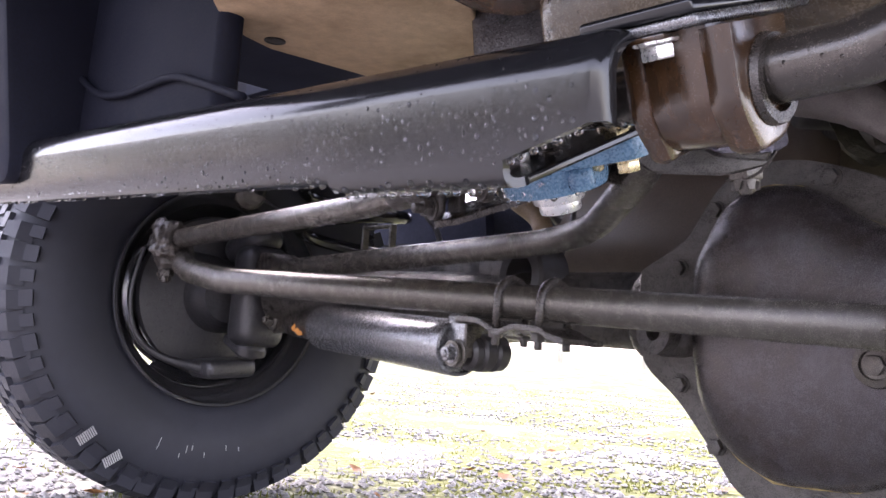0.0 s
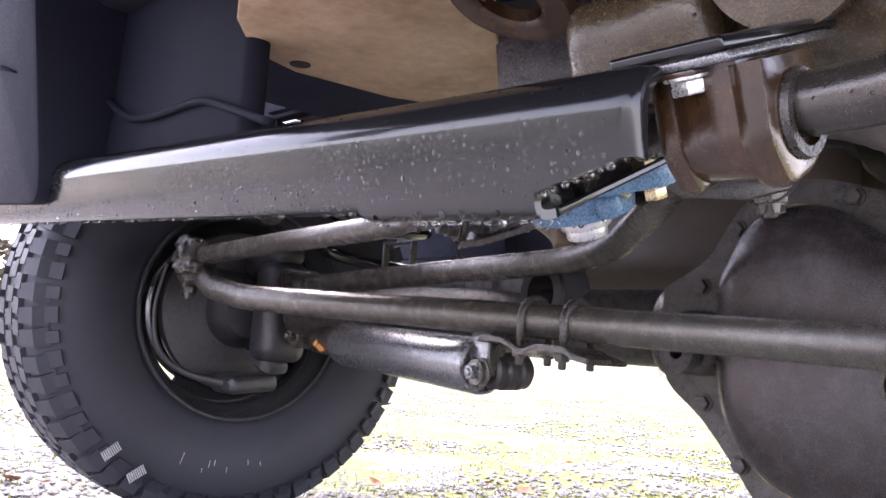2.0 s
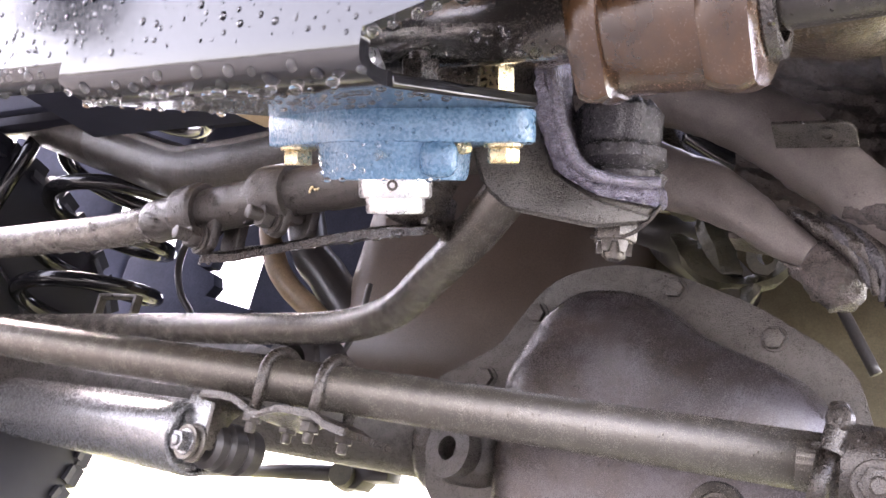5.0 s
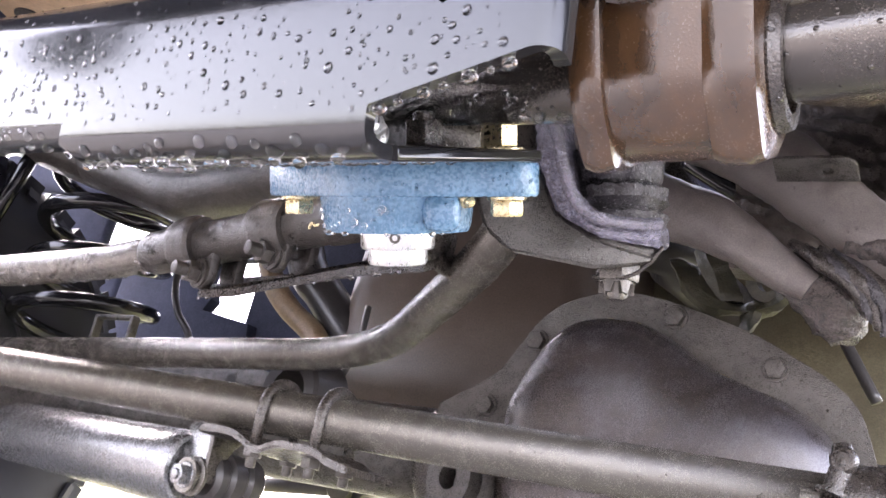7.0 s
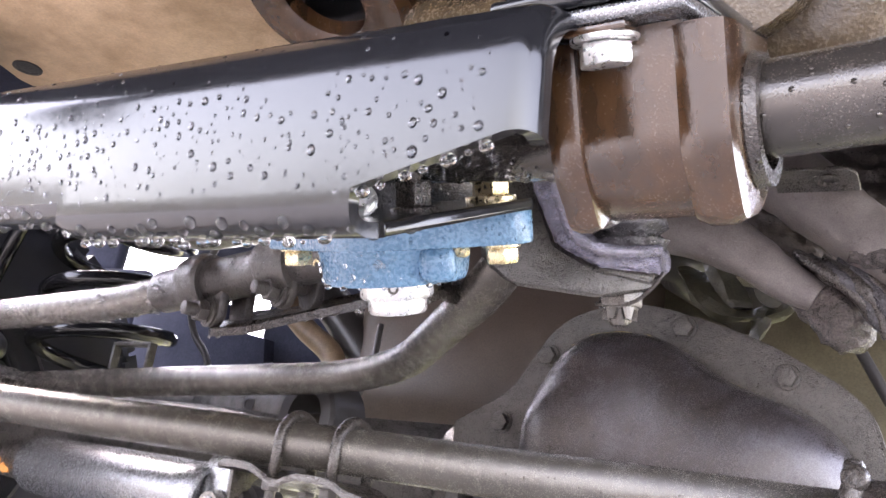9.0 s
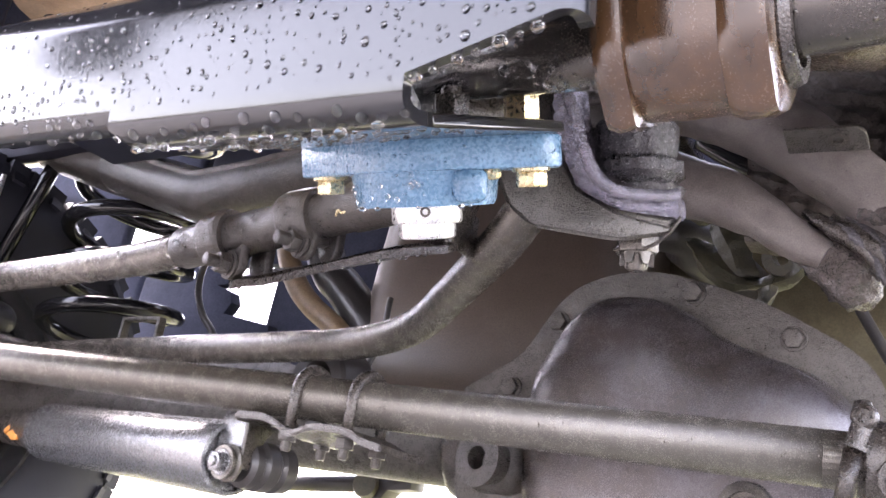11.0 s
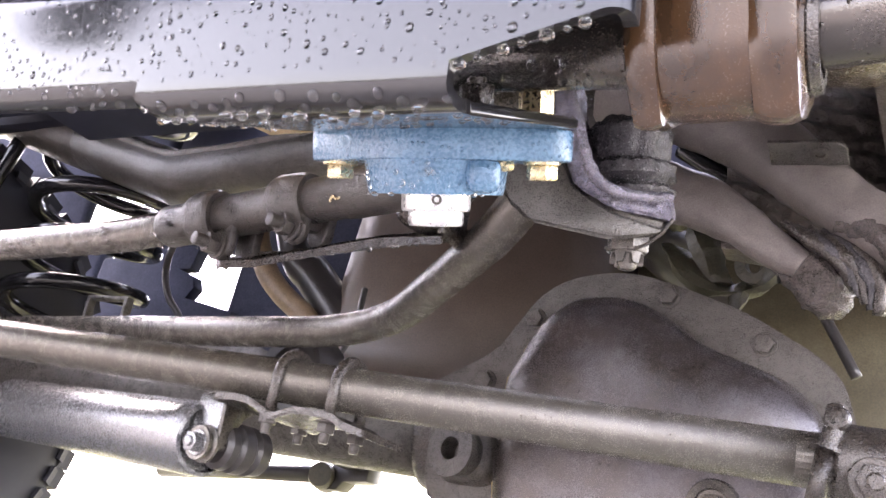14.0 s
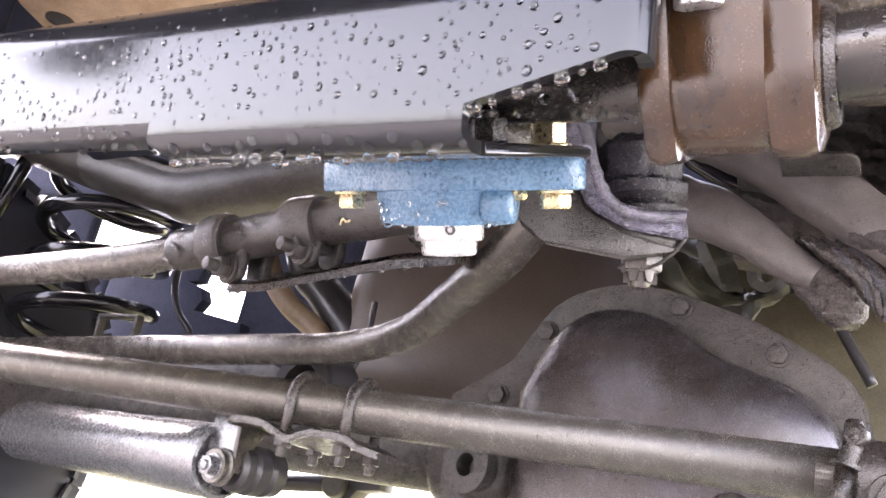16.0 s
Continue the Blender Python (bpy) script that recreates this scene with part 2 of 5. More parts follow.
def box(bm, c, s, m=Matrix(), bevel=0.0, seg=2):
    made = bmesh.ops.create_cube(bm, size=1.0, matrix=Matrix.Translation(c) @ m.to_4x4() @ Matrix.Diagonal((*s, 1)))
    if bevel:
        es = {e for v in made["verts"] for e in v.link_edges}
        bmesh.ops.bevel(bm, geom=list(es), offset=bevel, segments=seg, affect="EDGES", profile=0.5)
    return bm


def frame_of(d):
    """A 3 x 3 turn whose z runs along d."""
    return Vector(d).to_track_quat("Z", "Y").to_matrix()


def spline(pts, steps=8):
    """Points along a smooth line through pts."""
    p = [Vector(q) for q in pts]
    if len(p) < 3:
        return p
    p = [2 * p[0] - p[1], *p, 2 * p[-1] - p[-2]]
    out = []
    for i in range(1, len(p) - 2):
        for k in range(steps):
            t = k / steps
            a, b, c, d = p[i - 1:i + 3]
            out.append(0.5 * (2 * b + (c - a) * t + (2 * a - 5 * b + 4 * c - d) * t * t + (3 * b - a - 3 * c + d) * t ** 3))
    return out + [p[-2]]


def fillet(pts, r, steps=8):
    """A straight-legged line through pts with its corners rounded at radius r."""
    p = [Vector(q) for q in pts]
    out = [p[0]]
    for a, b, c in zip(p, p[1:], p[2:]):
        u, v = (a - b).normalized(), (c - b).normalized()
        cut = min(r / math.tan(u.angle(v) / 2), (a - b).length * 0.48, (c - b).length * 0.48)
        s, e = b + u * cut, b + v * cut
        for k in range(steps + 1):
            t = k / steps
            out.append((1 - t) ** 2 * s + 2 * t * (1 - t) * b + t * t * e)
    return out + [p[-1]]


def sweep(bm, line, radius, seg=20, squash=1.0, caps=True):
    """A tube along line; radius is a number or a list as long as the line."""
    line = [Vector(p) for p in line]
    rs = radius if isinstance(radius, (list, tuple)) else [radius] * len(line)
    if len(rs) != len(line):
        xs = np.linspace(0, len(rs) - 1, len(line))
        rs = [float(v) for v in np.interp(xs, range(len(rs)), rs)]
    rings, up = [], None
    for i, p in enumerate(line):
        d = (line[min(i + 1, len(line) - 1)] - line[max(i - 1, 0)]).normalized()
        if up is None:
            up = Vector((0, 0, 1)) if abs(d.z) < 0.9 else Vector((0, 1, 0))
        up = (up - d * up.dot(d)).normalized()
        side = d.cross(up)
        rings.append([bm.verts.new(p + rs[i] * (math.cos(a) * side + squash * math.sin(a) * up)) for a in (2 * math.pi * k / seg for k in range(seg))])
    for r, q in zip(rings, rings[1:]):
        for k in range(seg):
            bm.faces.new((r[k], r[(k + 1) % seg], q[(k + 1) % seg], q[k]))
    if caps:
        bm.faces.new(rings[0][::-1])
        bm.faces.new(rings[-1])
    return bm


def lathe(bm, profile, at, axis, seg=40, closed=False):
    """Turns (radius, height) pairs round the axis through at."""
    f, at = frame_of(axis), Vector(at)
    rings = []
    for r, h in profile:
        rings.append([bm.verts.new(at + f @ Vector((max(r, 1e-5) * math.cos(a), max(r, 1e-5) * math.sin(a), h))) for a in (2 * math.pi * k / seg for k in range(seg))])
    pairs = list(zip(rings, rings[1:])) + ([(rings[-1], rings[0])] if closed else [])
    for r, q in pairs:
        for k in range(seg):
            bm.faces.new((r[k], r[(k + 1) % seg], q[(k + 1) % seg], q[k]))
    bmesh.ops.recalc_face_normals(bm, faces=bm.faces)
    return bm


def prism(bm, outline, depth, m=Matrix(), bevel=0.0):
    """A plate: an outline of (x, y) pairs, depth thick along z, placed by m."""
    m = m.to_4x4()
    lo = [bm.verts.new(m @ Vector((x, y, 0))) for x, y in outline]
    hi = [bm.verts.new(m @ Vector((x, y, depth))) for x, y in outline]
    n = len(outline)
    fs = [bm.faces.new(lo[::-1]), bm.faces.new(hi)] + [bm.faces.new((lo[i], lo[(i + 1) % n], hi[(i + 1) % n], hi[i])) for i in range(n)]
    bmesh.ops.recalc_face_normals(bm, faces=fs)
    if bevel:
        es = {e for f in fs[:2] for e in f.edges}
        bmesh.ops.bevel(bm, geom=list(es), offset=bevel, segments=2, affect="EDGES", profile=0.5)
    return bm


def hexhead(bm, at, axis, across, height, washer=0.0, stud=0.0, stud_r=0.0):
    """A hex head that stands on at along axis, over a washer, with a stud past it."""
    w = across * 0.12 if washer else 0.0
    if washer:
        lathe(bm, [(0, 0), (washer, 0), (washer, w * 0.7), (washer * 0.95, w), (0, w)], at, axis, 24)
    r = across / math.sqrt(3)
    f = frame_of(axis)
    m = Matrix.Translation(at) @ f.to_4x4() @ Matrix.Translation((0, 0, w))
    prism(bm, [(r * math.cos(k * math.pi / 3), r * math.sin(k * math.pi / 3)) for k in range(6)], height, m, across * 0.06)
    if stud:
        lathe(bm, [(stud_r, 0), (stud_r, w + height + stud * 0.8), (stud_r * 0.75, w + height + stud), (0, w + height + stud)], at, axis, 16)
    return bm


def rough_up(bm, amount, scale, seed=0):
    """Uneven caked surface: moves the vertices along their normals by noise."""
    bm.normal_update()
    for v in bm.verts:
        v.co += v.normal * amount * noise.noise(v.co * scale + Vector((seed, 0, 0)))
    return bm


def dense(profile, n=10):
    """The same turned profile with more points along it."""
    out = []
    for (r0, h0), (r1, h1) in zip(profile, profile[1:]):
        out += [(r0 + (r1 - r0) * k / n, h0 + (h1 - h0) * k / n) for k in range(n)]
    return out + [profile[-1]]


def B():
    return bmesh.new()


AX = Vector((1, 0, 0))


# ---- ground ----
def build_ground():
    bm = B()
    xs = [-400, -120, -50, -25, -14, -9] + list(np.linspace(-6, 2, 33)) + [4, 8, 20, 60, 400]
    ys = [-400, -60, -20, -8, -4] + list(np.linspace(-2, 7, 37)) + [9, 12, 18, 30, 60, 140, 400]
    grid = [[bm.verts.new((x, y, 0.012 * noise.noise(Vector((x * 1.7, y * 1.7, 0))) if -7 < x < 3 and -3 < y < 8 else 0)) for y in ys] for x in xs]
    for i in range(len(xs) - 1):
        for j in range(len(ys) - 1):
            bm.faces.new((grid[i][j], grid[i + 1][j], grid[i + 1][j + 1], grid[i][j + 1]))
    return solo("ground", bm, GROUND, "pale gravel ground with moss, short grass and leaves", "ground", kind="structure")


ground = build_ground()


# ---- front axle ----
TILTC = math.tan(radians(6))


def on_cover(x, z, d=0.0):
    """A point of the differential's cover plane, d metres in front of it."""
    return Vector((x, 0.946 + (0.5 - z) * TILTC - d, z))


FLANGE = [(-0.638, 0.438), (-0.578, 0.472), (-0.555, 0.500), (-0.533, 0.529), (-0.508, 0.547), (-0.473, 0.557), (-0.437, 0.558), (-0.400, 0.550), (-0.359, 0.536), (-0.322, 0.521),
          (-0.286, 0.5005), (-0.262, 0.4856), (-0.243, 0.467), (-0.2335, 0.446), (-0.222, 0.390), (-0.228, 0.310), (-0.262, 0.244), (-0.320, 0.196), (-0.395, 0.172), (-0.465, 0.168),
          (-0.512, 0.183), (-0.545, 0.226), (-0.588, 0.2795), (-0.636, 0.324), (-0.640, 0.380)]
DOME = [(-0.552, 0.410), (-0.549, 0.443), (-0.534, 0.472), (-0.518, 0.498), (-0.500, 0.516), (-0.480, 0.5265), (-0.452, 0.5295), (-0.423, 0.5257), (-0.3945, 0.512), (-0.361, 0.4893),
        (-0.329, 0.4756), (-0.294, 0.4628), (-0.270, 0.447), (-0.253, 0.422), (-0.246, 0.370), (-0.262, 0.300), (-0.310, 0.235), (-0.370, 0.206), (-0.416, 0.2026), (-0.460, 0.2016),
        (-0.500, 0.2207), (-0.527, 0.246), (-0.548, 0.290), (-0.555, 0.3525)]
COVER_BOLTS = [(-0.581, 0.440), (-0.532, 0.507), (-0.396, 0.535), (-0.306, 0.492), (-0.236, 0.395), (-0.241, 0.310), (-0.286, 0.232), (-0.416, 0.187), (-0.535, 0.232), (-0.582, 0.300)]


def build_axle():
    axle = thing("front_axle", (-0.42, 1.03, 0.18), "brown greasy front axle with a round differential cover", "axle")
    # cast housing behind the flange
    bm = B()
    cx, cz = -0.415, 0.375
    edge = spline([(x, z, 0) for x, z in FLANGE + FLANGE[:1]], 4)[:-1]
    rings = []
    for s, d in ((1.0, 0.0), (1.0, -0.018), (0.94, -0.03), (0.86, -0.05), (0.72, -0.13), (0.5, -0.2), (0.25, -0.24)):
        rings.append([bm.verts.new(on_cover(cx + (p.x - cx) * s, cz + (p.y - cz) * s, d)) for p in edge])
    n = len(edge)
    bm.faces.new(rings[0])
    for a, b in zip(rings, rings[1:]):
        for k in range(n):
            bm.faces.new((a[k], a[(k + 1) % n], b[(k + 1) % n], b[k]))
    bm.faces.new(rings[-1][::-1])
    bmesh.ops.recalc_face_normals(bm, faces=bm.faces)
    bmesh.ops.bevel(bm, geom=[e for e in bm.edges if all(v in rings[0] for v in e.verts)], offset=0.003, segments=2, affect="EDGES")
    housing = part("housing", bm, CASTING, axle, "grey-brown cast differential housing")
    # the lug at the housing's side, with its hole
    bm = B()
    lathe(bm, [(0.0115, 0), (0.019, 0), (0.023, 0.004), (0.028, 0.028), (0.0115, 0.028)], (-0.582, 0.938, 0.361), (-0.25, -1, 0), 28, True)
    box(bm, (-0.590, 0.965, 0.372), (0.080, 0.06, 0.080), bevel=0.027, seg=5)
    part("lug", bm, CASTING, housing)
    # gasket and pressed cover
    bm = B()
    ga = [[bm.verts.new(on_cover(cx - 0.005 + (x - cx) * s, cz + (z - cz) * s, d)) for x, z in DOME] for s, d in ((1.014, 0.001), (1.012, 0.004), (0.99, 0.004))]
    m = len(DOME)
    for a, b in zip(ga, ga[1:]):
        for k in range(m):
            bm.faces.new((a[k], a[(k + 1) % m], b[(k + 1) % m], b[k]))
    part("gasket", bm, GASKET, axle, "thin yellow gasket edge")
    bm = B()
    loops = []
    outline = spline([(x, z, 0) for x, z in DOME + DOME[:1]], 3)[:-1]
    for s, d in ((1.0, 0.004), (0.988, 0.014), (0.968, 0.026), (0.93, 0.036), (0.86, 0.043), (0.74, 0.048), (0.5, 0.052), (0.25, 0.054)):
        loops.append([bm.verts.new(on_cover(cx + (p.x - cx) * s, cz + (p.y - cz) * s, d)) for p in outline])
    m = len(outline)
    for a, b in zip(loops, loops[1:]):
        for k in range(m):
            bm.faces.new((a[k], a[(k + 1) % m], b[(k + 1) % m], b[k]))
    bm.faces.new(loops[-1])
    bmesh.ops.recalc_face_normals(bm, faces=bm.faces)
    cover = part("cover", bm, COVER, axle, "oil-stained domed steel cover with painted bluish sky patches")
    bm = B()
    face = (0, -1, -TILTC)
    lathe(bm, [(0.024, 0), (0.022, 0.006), (0.015, 0.008), (0.014, 0.004), (0, 0.004)], on_cover(-0.335, 0.338, 0.051), face, 28)
    hexhead(bm, on_cover(-0.335, 0.338, 0.053), face, 0.019, 0.01)
    part("filler_plug", bm, ROD, cover)
    for x, z in COVER_BOLTS:
        bm = B()
        hexhead(bm, on_cover(x, z, 0.0), face, 0.0165, 0.008, 0.0115)
        part("bolt", bm, CASTING, axle)
    # tubes
    bm = B()
    sweep(bm, [(-0.58, 1.035, 0.390), (-1.36, 0.90, 0.392)], [0.053, 0.047], 32)
    part("axle_tube", bm, CASTING, axle)
    bm = B()
    lathe(bm, [(0.04, 0.0), (0.052, 0.0), (0.057, 0.003), (0.0595, 0.009), (0.0600, 0.03), (0.060, 0.05), (0.060, 0.10), (0, 0.10)], (-0.672, 1.022, 0.386), (1, 0.1, 0), 36)
    part("tube_collar", bm, GREASE, axle)
    bm = B()
    sweep(bm, [(-0.24, 1.04, 0.39), (0.12, 1.06, 0.39)], 0.044, 28)
    part("axle_tube", bm, CASTING, axle)
    # spring seat and its bracket
    bm = B()
    lathe(bm, [(0, 0), (0.075, 0), (0.078, 0.006), (0.06, 0.012), (0.04, 0.04), (0, 0.04)], (-1.24, 0.99, 0.435), (0, 0, 1), 32)
    box(bm, (-1.24, 0.97, 0.415), (0.09, 0.08, 0.06), bevel=0.008)
    part("spring_seat", bm, DULL, axle)
    bm = B()
    prism(bm, [(-1.14, 0.418), (-0.86, 0.418), (-0.86, 0.452), (-0.90, 0.462), (-1.14, 0.462)], 0.006, Matrix.Translation((0, 0.96, 0)) @ Matrix.Rotation(radians(90), 4, "X"), 0.001)
    arm = part("arm_mount", bm, CASTING, axle, "dark steel mount plate with bolt holes")
    for x in (-1.02, -0.93):
        bm = B()
        lathe(bm, [(0, 0), (0.008, 0), (0.0085, 0.0015), (0.0065, 0.0015), (0.006, 0.0005), (0, 0.0005)], (x, 0.954, 0.443), (0, -1, 0), 16)
        part("hole_rim", bm, DULL, arm)
    bm = B()
    lathe(bm, [(0.03, 0), (0.046, 0), (0.05, 0.004), (0.05, 0.05), (0.03, 0.05)], (-0.83, 0.94, 0.43), (0.2, 1, 0), 32, True)
    part("bushing_sleeve", bm, DULL, axle)
    bm = B()
    for dx, dz, sx, sz in ((-0.037, 0, 0.006, 0.06), (0.037, 0, 0.006, 0.06), (0, 0.028, 0.080, 0.006), (0, -0.028, 0.080, 0.006)):
        box(bm, (-1.20 + dx, 0.985, 0.495 + dz), (sx, 0.014, sz), bevel=0.002)
    part("bump_stop_bracket", bm, CASTING, axle)
    # steering knuckle
    for z, s, r in ((0.39, (0.07, 0.09, 0.18), 0), (0.300, (0.09, 0.06, 0.036), 20), (0.487, (0.12, 0.07, 0.05), -20)):
        bm = B()
        box(bm, (-1.41 - (0.03 if r else 0), 0.885, z), s, Matrix.Rotation(radians(r), 3, "Y"), 0.024, 5)
        rough_up(bm, 0.004, 30)
        part("yoke", bm, DIRT, axle)
    bm = B()
    sweep(bm, spline([(-1.47, 0.86, 0.43), (-1.45, 0.80, 0.44), (-1.42, 0.74, 0.445), (-1.41, 0.70, 0.445)]), [0.03, 0.024, 0.02, 0.022], 16, 0.7)
    rough_up(bm, 0.004, 30)
    part("steering_arm", bm, DIRT, axle)
    bm = B()
    sweep(bm, spline([(-1.50, 0.70, 0.46), (-1.50, 0.685, 0.38), (-1.50, 0.70, 0.31), (-1.49, 0.75, 0.27), (-1.46, 0.84, 0.25)]), [0.0035, 0.004, 0.0045, 0.007, 0.012], 12)
    box(bm, (-1.47, 0.86, 0.256), (0.08, 0.10, 0.034), Matrix.Rotation(radians(5), 3, "X"), 0.012, 3)
    part("brake_caliper", bm, DIRT, axle)
    return axle


build_axle()


# ---- wheel ----
HUB, SPIN = Vector((-1.485, 0.862, 0.388)), Vector((-1, 0.10, 0.0)).normalized()


def build_wheel():
    wheel = thing("wheel", (-1.6, 0.87, 0.0), "black all-terrain tyre on a dark steel rim", "wheel")
    bm = B()
    side = [(0.196, 0.036), (0.201, 0.022), (0.210, 0.012), (0.222, 0.006), (0.238, 0.000), (0.256, -0.0055), (0.274, -0.0085), (0.292, -0.0098), (0.308, -0.0092), (0.322, -0.0070), (0.336, -0.0030),
            (0.350, 0.003), (0.362, 0.010), (0.373, 0.022), (0.380, 0.04)]
    prof = side + [(0.383, 0.08), (0.384, 0.125)]
    prof += [(r, 0.25 - h) for r, h in reversed(prof[:-1])]
    lathe(bm, prof, HUB, SPIN, 96)
    tyre = part("tyre", bm, RUBBER, wheel, "wet black rubber tyre with deep tread blocks")
    f = frame_of(SPIN).to_4x4()
    rows = []
    for outline, depth in (([(-0.010, 0.0), (0.013, 0.0), (0.013, 0.045), (-0.006, 0.045)], 0.015), ([(-0.011, 0.053), (0.009, 0.05), (0.012, 0.09), (-0.009, 0.092)], 0.014),
                           ([(-0.010, 0.10), (0.011, 0.10), (0.011, 0.148), (-0.010, 0.148)], 0.014), ([(-0.011, 0.158), (0.009, 0.16), (0.012, 0.198), (-0.009, 0.20)], 0.014),
                           ([(-0.010, 0.205), (0.013, 0.205), (0.010, 0.250), (-0.010, 0.250)], 0.015)):
        bm = B()
        # tangential x, axial y, radial z; the shoulder rows lean inward at their outer side
        lo = [bm.verts.new((x * 1.42, y, (0.372 if 0.04 < y < 0.21 else 0.352 if y in (0.0, 0.25) else 0.37))) for x, y in outline]
        hi = [bm.verts.new((x * 1.32, y if 0.04 < y < 0.21 else (y + 0.006 if y < 0.1 else y - 0.006), (0.3895 if 0.03 < y < 0.22 else 0.377))) for x, y in outline]
        bm.faces.new(hi)
        for i in range(4):
            bm.faces.new((lo[i], lo[(i + 1) % 4], hi[(i + 1) % 4], hi[i]))
        bmesh.ops.recalc_face_normals(bm, faces=bm.faces)
        me = bpy.data.meshes.new("tread_block")
        bm.to_mesh(me)
        bm.free()
        me.materials.append(RUBBER)
        rows.append(me)
    count = 60
    for r, me in enumerate(rows):
        for k in range(count):
            ob = new("tread_block", me)
            ob.parent = tyre
            a = 2 * math.pi * (k + (0.5 if r % 2 else 0) + 0.08 * math.sin(k * 2.4)) / count
            turn = Matrix(((-math.sin(a), 0, math.cos(a), 0), (math.cos(a), 0, math.sin(a), 0), (0, 1, 0, 0), (0, 0, 0, 1)))
            ob.matrix_basis = Matrix.Translation(HUB) @ f @ turn
    # sidewall lugs below the shoulder
    lugs = []
    for w in (0.010, 0.0135):
        bm = B()
        o = [(0.338, -w, -0.006), (0.338, w, -0.006), (0.362, w, 0.012), (0.362, -w, 0.012)]
        lo = [bm.verts.new(Vector(p)) for p in o]
        hi = [bm.verts.new(Vector(p) + Vector((0.003, 0, -0.006))) for p in o]
        bm.faces.new(hi)
        for i in range(4):
            bm.faces.new((lo[i], lo[(i + 1) % 4], hi[(i + 1) % 4], hi[i]))
        bmesh.ops.recalc_face_normals(bm, faces=bm.faces)
        me = bpy.data.meshes.new("sidewall_lug")
        bm.to_mesh(me)
        bm.free()
        me.materials.append(RUBBER)
        lugs.append(me)
    for k in range(count):
        ob = new("sidewall_lug", lugs[k % 2])
        ob.parent = tyre
        ob.matrix_basis = Matrix.Translation(HUB) @ f @ Matrix.Rotation(2 * math.pi * (k + 0.1) / count, 4, "Z")
    # two printed label patches made of pale bars
    for y0, z0, turn in ((0.624, 0.136, -34), (0.672, 0.097, -28)):
        m = Matrix.Translation((HUB.x + 0.0085, y0, z0)) @ Matrix.Rotation(radians(5.7), 4, "Z") @ Matrix.Rotation(radians(90), 4, "Y") @ Matrix.Rotation(radians(90 - turn), 4, "Z")
        for k in range(9):
            bm = B()
            box(bm, m @ Vector((-0.0155 + k * 0.0039, 0, 0)), (0.0023, 0.017, 0.0012), m.to_3x3())
            part("label_bar", bm, MARK, tyre)
    # short moulding hairs, coloured pale to paint in the light they catch
    for turn, r, size in ((-111, 0.288, 0.022), (-102.6, 0.298, 0.008), (-100.4, 0.285, 0.013), (-98.4, 0.281, 0.010), (-93.4, 0.292, 0.009), (-85, 0.280, 0.010), (-80, 0.286, 0.007)):
        a = radians(turn)
        m = Vector((0.0995 * math.cos(a), 0.995 * math.cos(a), math.sin(a)))
        bm = B()
        sweep(bm, [HUB + m * (r - size / 2) - SPIN * 0.0095, HUB + m * (r + size / 2) - SPIN * 0.0100], 0.0007, 6)
        part("rubber_hair", bm, MARK, tyre)
    # rim
    bm = B()
    lathe(bm, [(0.199, 0.03), (0.207, 0.008), (0.205, 0.004), (0.200, 0.006), (0.192, 0.03), (0.178, 0.045), (0.172, 0.08), (0.168, 0.19), (0.19, 0.235), (0.2, 0.245), (0.205, 0.23), (0.197, 0.2), (0.19, 0.06)],
          HUB, SPIN, 72, True)
    rim = part("rim", bm, RIM, wheel, "dark painted steel rim, wet inside")
    bm = B()
    fm = frame_of(SPIN)
    seg = 64
    rr = [(0.172, 0.165), (0.160, 0.157), (0.150, 0.15), (0.128, 0.14), (0.10, 0.15), (0.06, 0.16), (0.02, 0.16)]
    vs = [[bm.verts.new(HUB + fm @ Vector((r * math.cos(2 * math.pi * k / seg), r * math.sin(2 * math.pi * k / seg), h))) for k in range(seg)] for r, h in rr]
    for i in range(len(rr) - 1):
        for k in range(seg):
            way = vs[i][k].co + vs[i][(k + 1) % seg].co - 2 * HUB
            turn = math.degrees(math.atan2(way.z, way.y + 0.1 * way.x))
            if i < 2 and abs(turn + 133) < 15:
                # the hand hole
                continue
            bm.faces.new((vs[i][k], vs[i][(k + 1) % seg], vs[i + 1][(k + 1) % seg], vs[i + 1][k]))
    disc = part("wheel_disc", bm, RIM, wheel)
    so = disc.modifiers.new("thickness", "SOLIDIFY")
    so.thickness = 0.004
    bm = B()
    lathe(bm, [(0.05, 0.06), (0.142, 0.06), (0.145, 0.064), (0.145, 0.082), (0.05, 0.082)], HUB, SPIN, 56, True)
    part("brake_disc", bm, DIRT, wheel)
    bm = B()
    lathe(bm, [(0.06, 0.03), (0.10, 0.034), (0.148, 0.042), (0.152, 0.05), (0.150, 0.054), (0.10, 0.046), (0.06, 0.04)], HUB, SPIN, 56, True)
    part("dust_shield", bm, DIRT, wheel)
    bm = B()
    lathe(bm, [(0, -0.02), (0.05, -0.02), (0.058, 0.0), (0.07, 0.02), (0.07, 0.16), (0, 0.16)], HUB, SPIN, 32)
    part("hub", bm, DIRT, wheel)
    return wheel


build_wheel()


# ---- steering linkage ----
TIE_A, TIE_B = Vector((-1.29, 0.707, 0.404)), Vector((-0.245, 0.801, 0.367))
TIE = (TIE_B - TIE_A).normalized()


def on_tie(x):
    return TIE_A + TIE * ((x - TIE_A.x) / TIE.x)


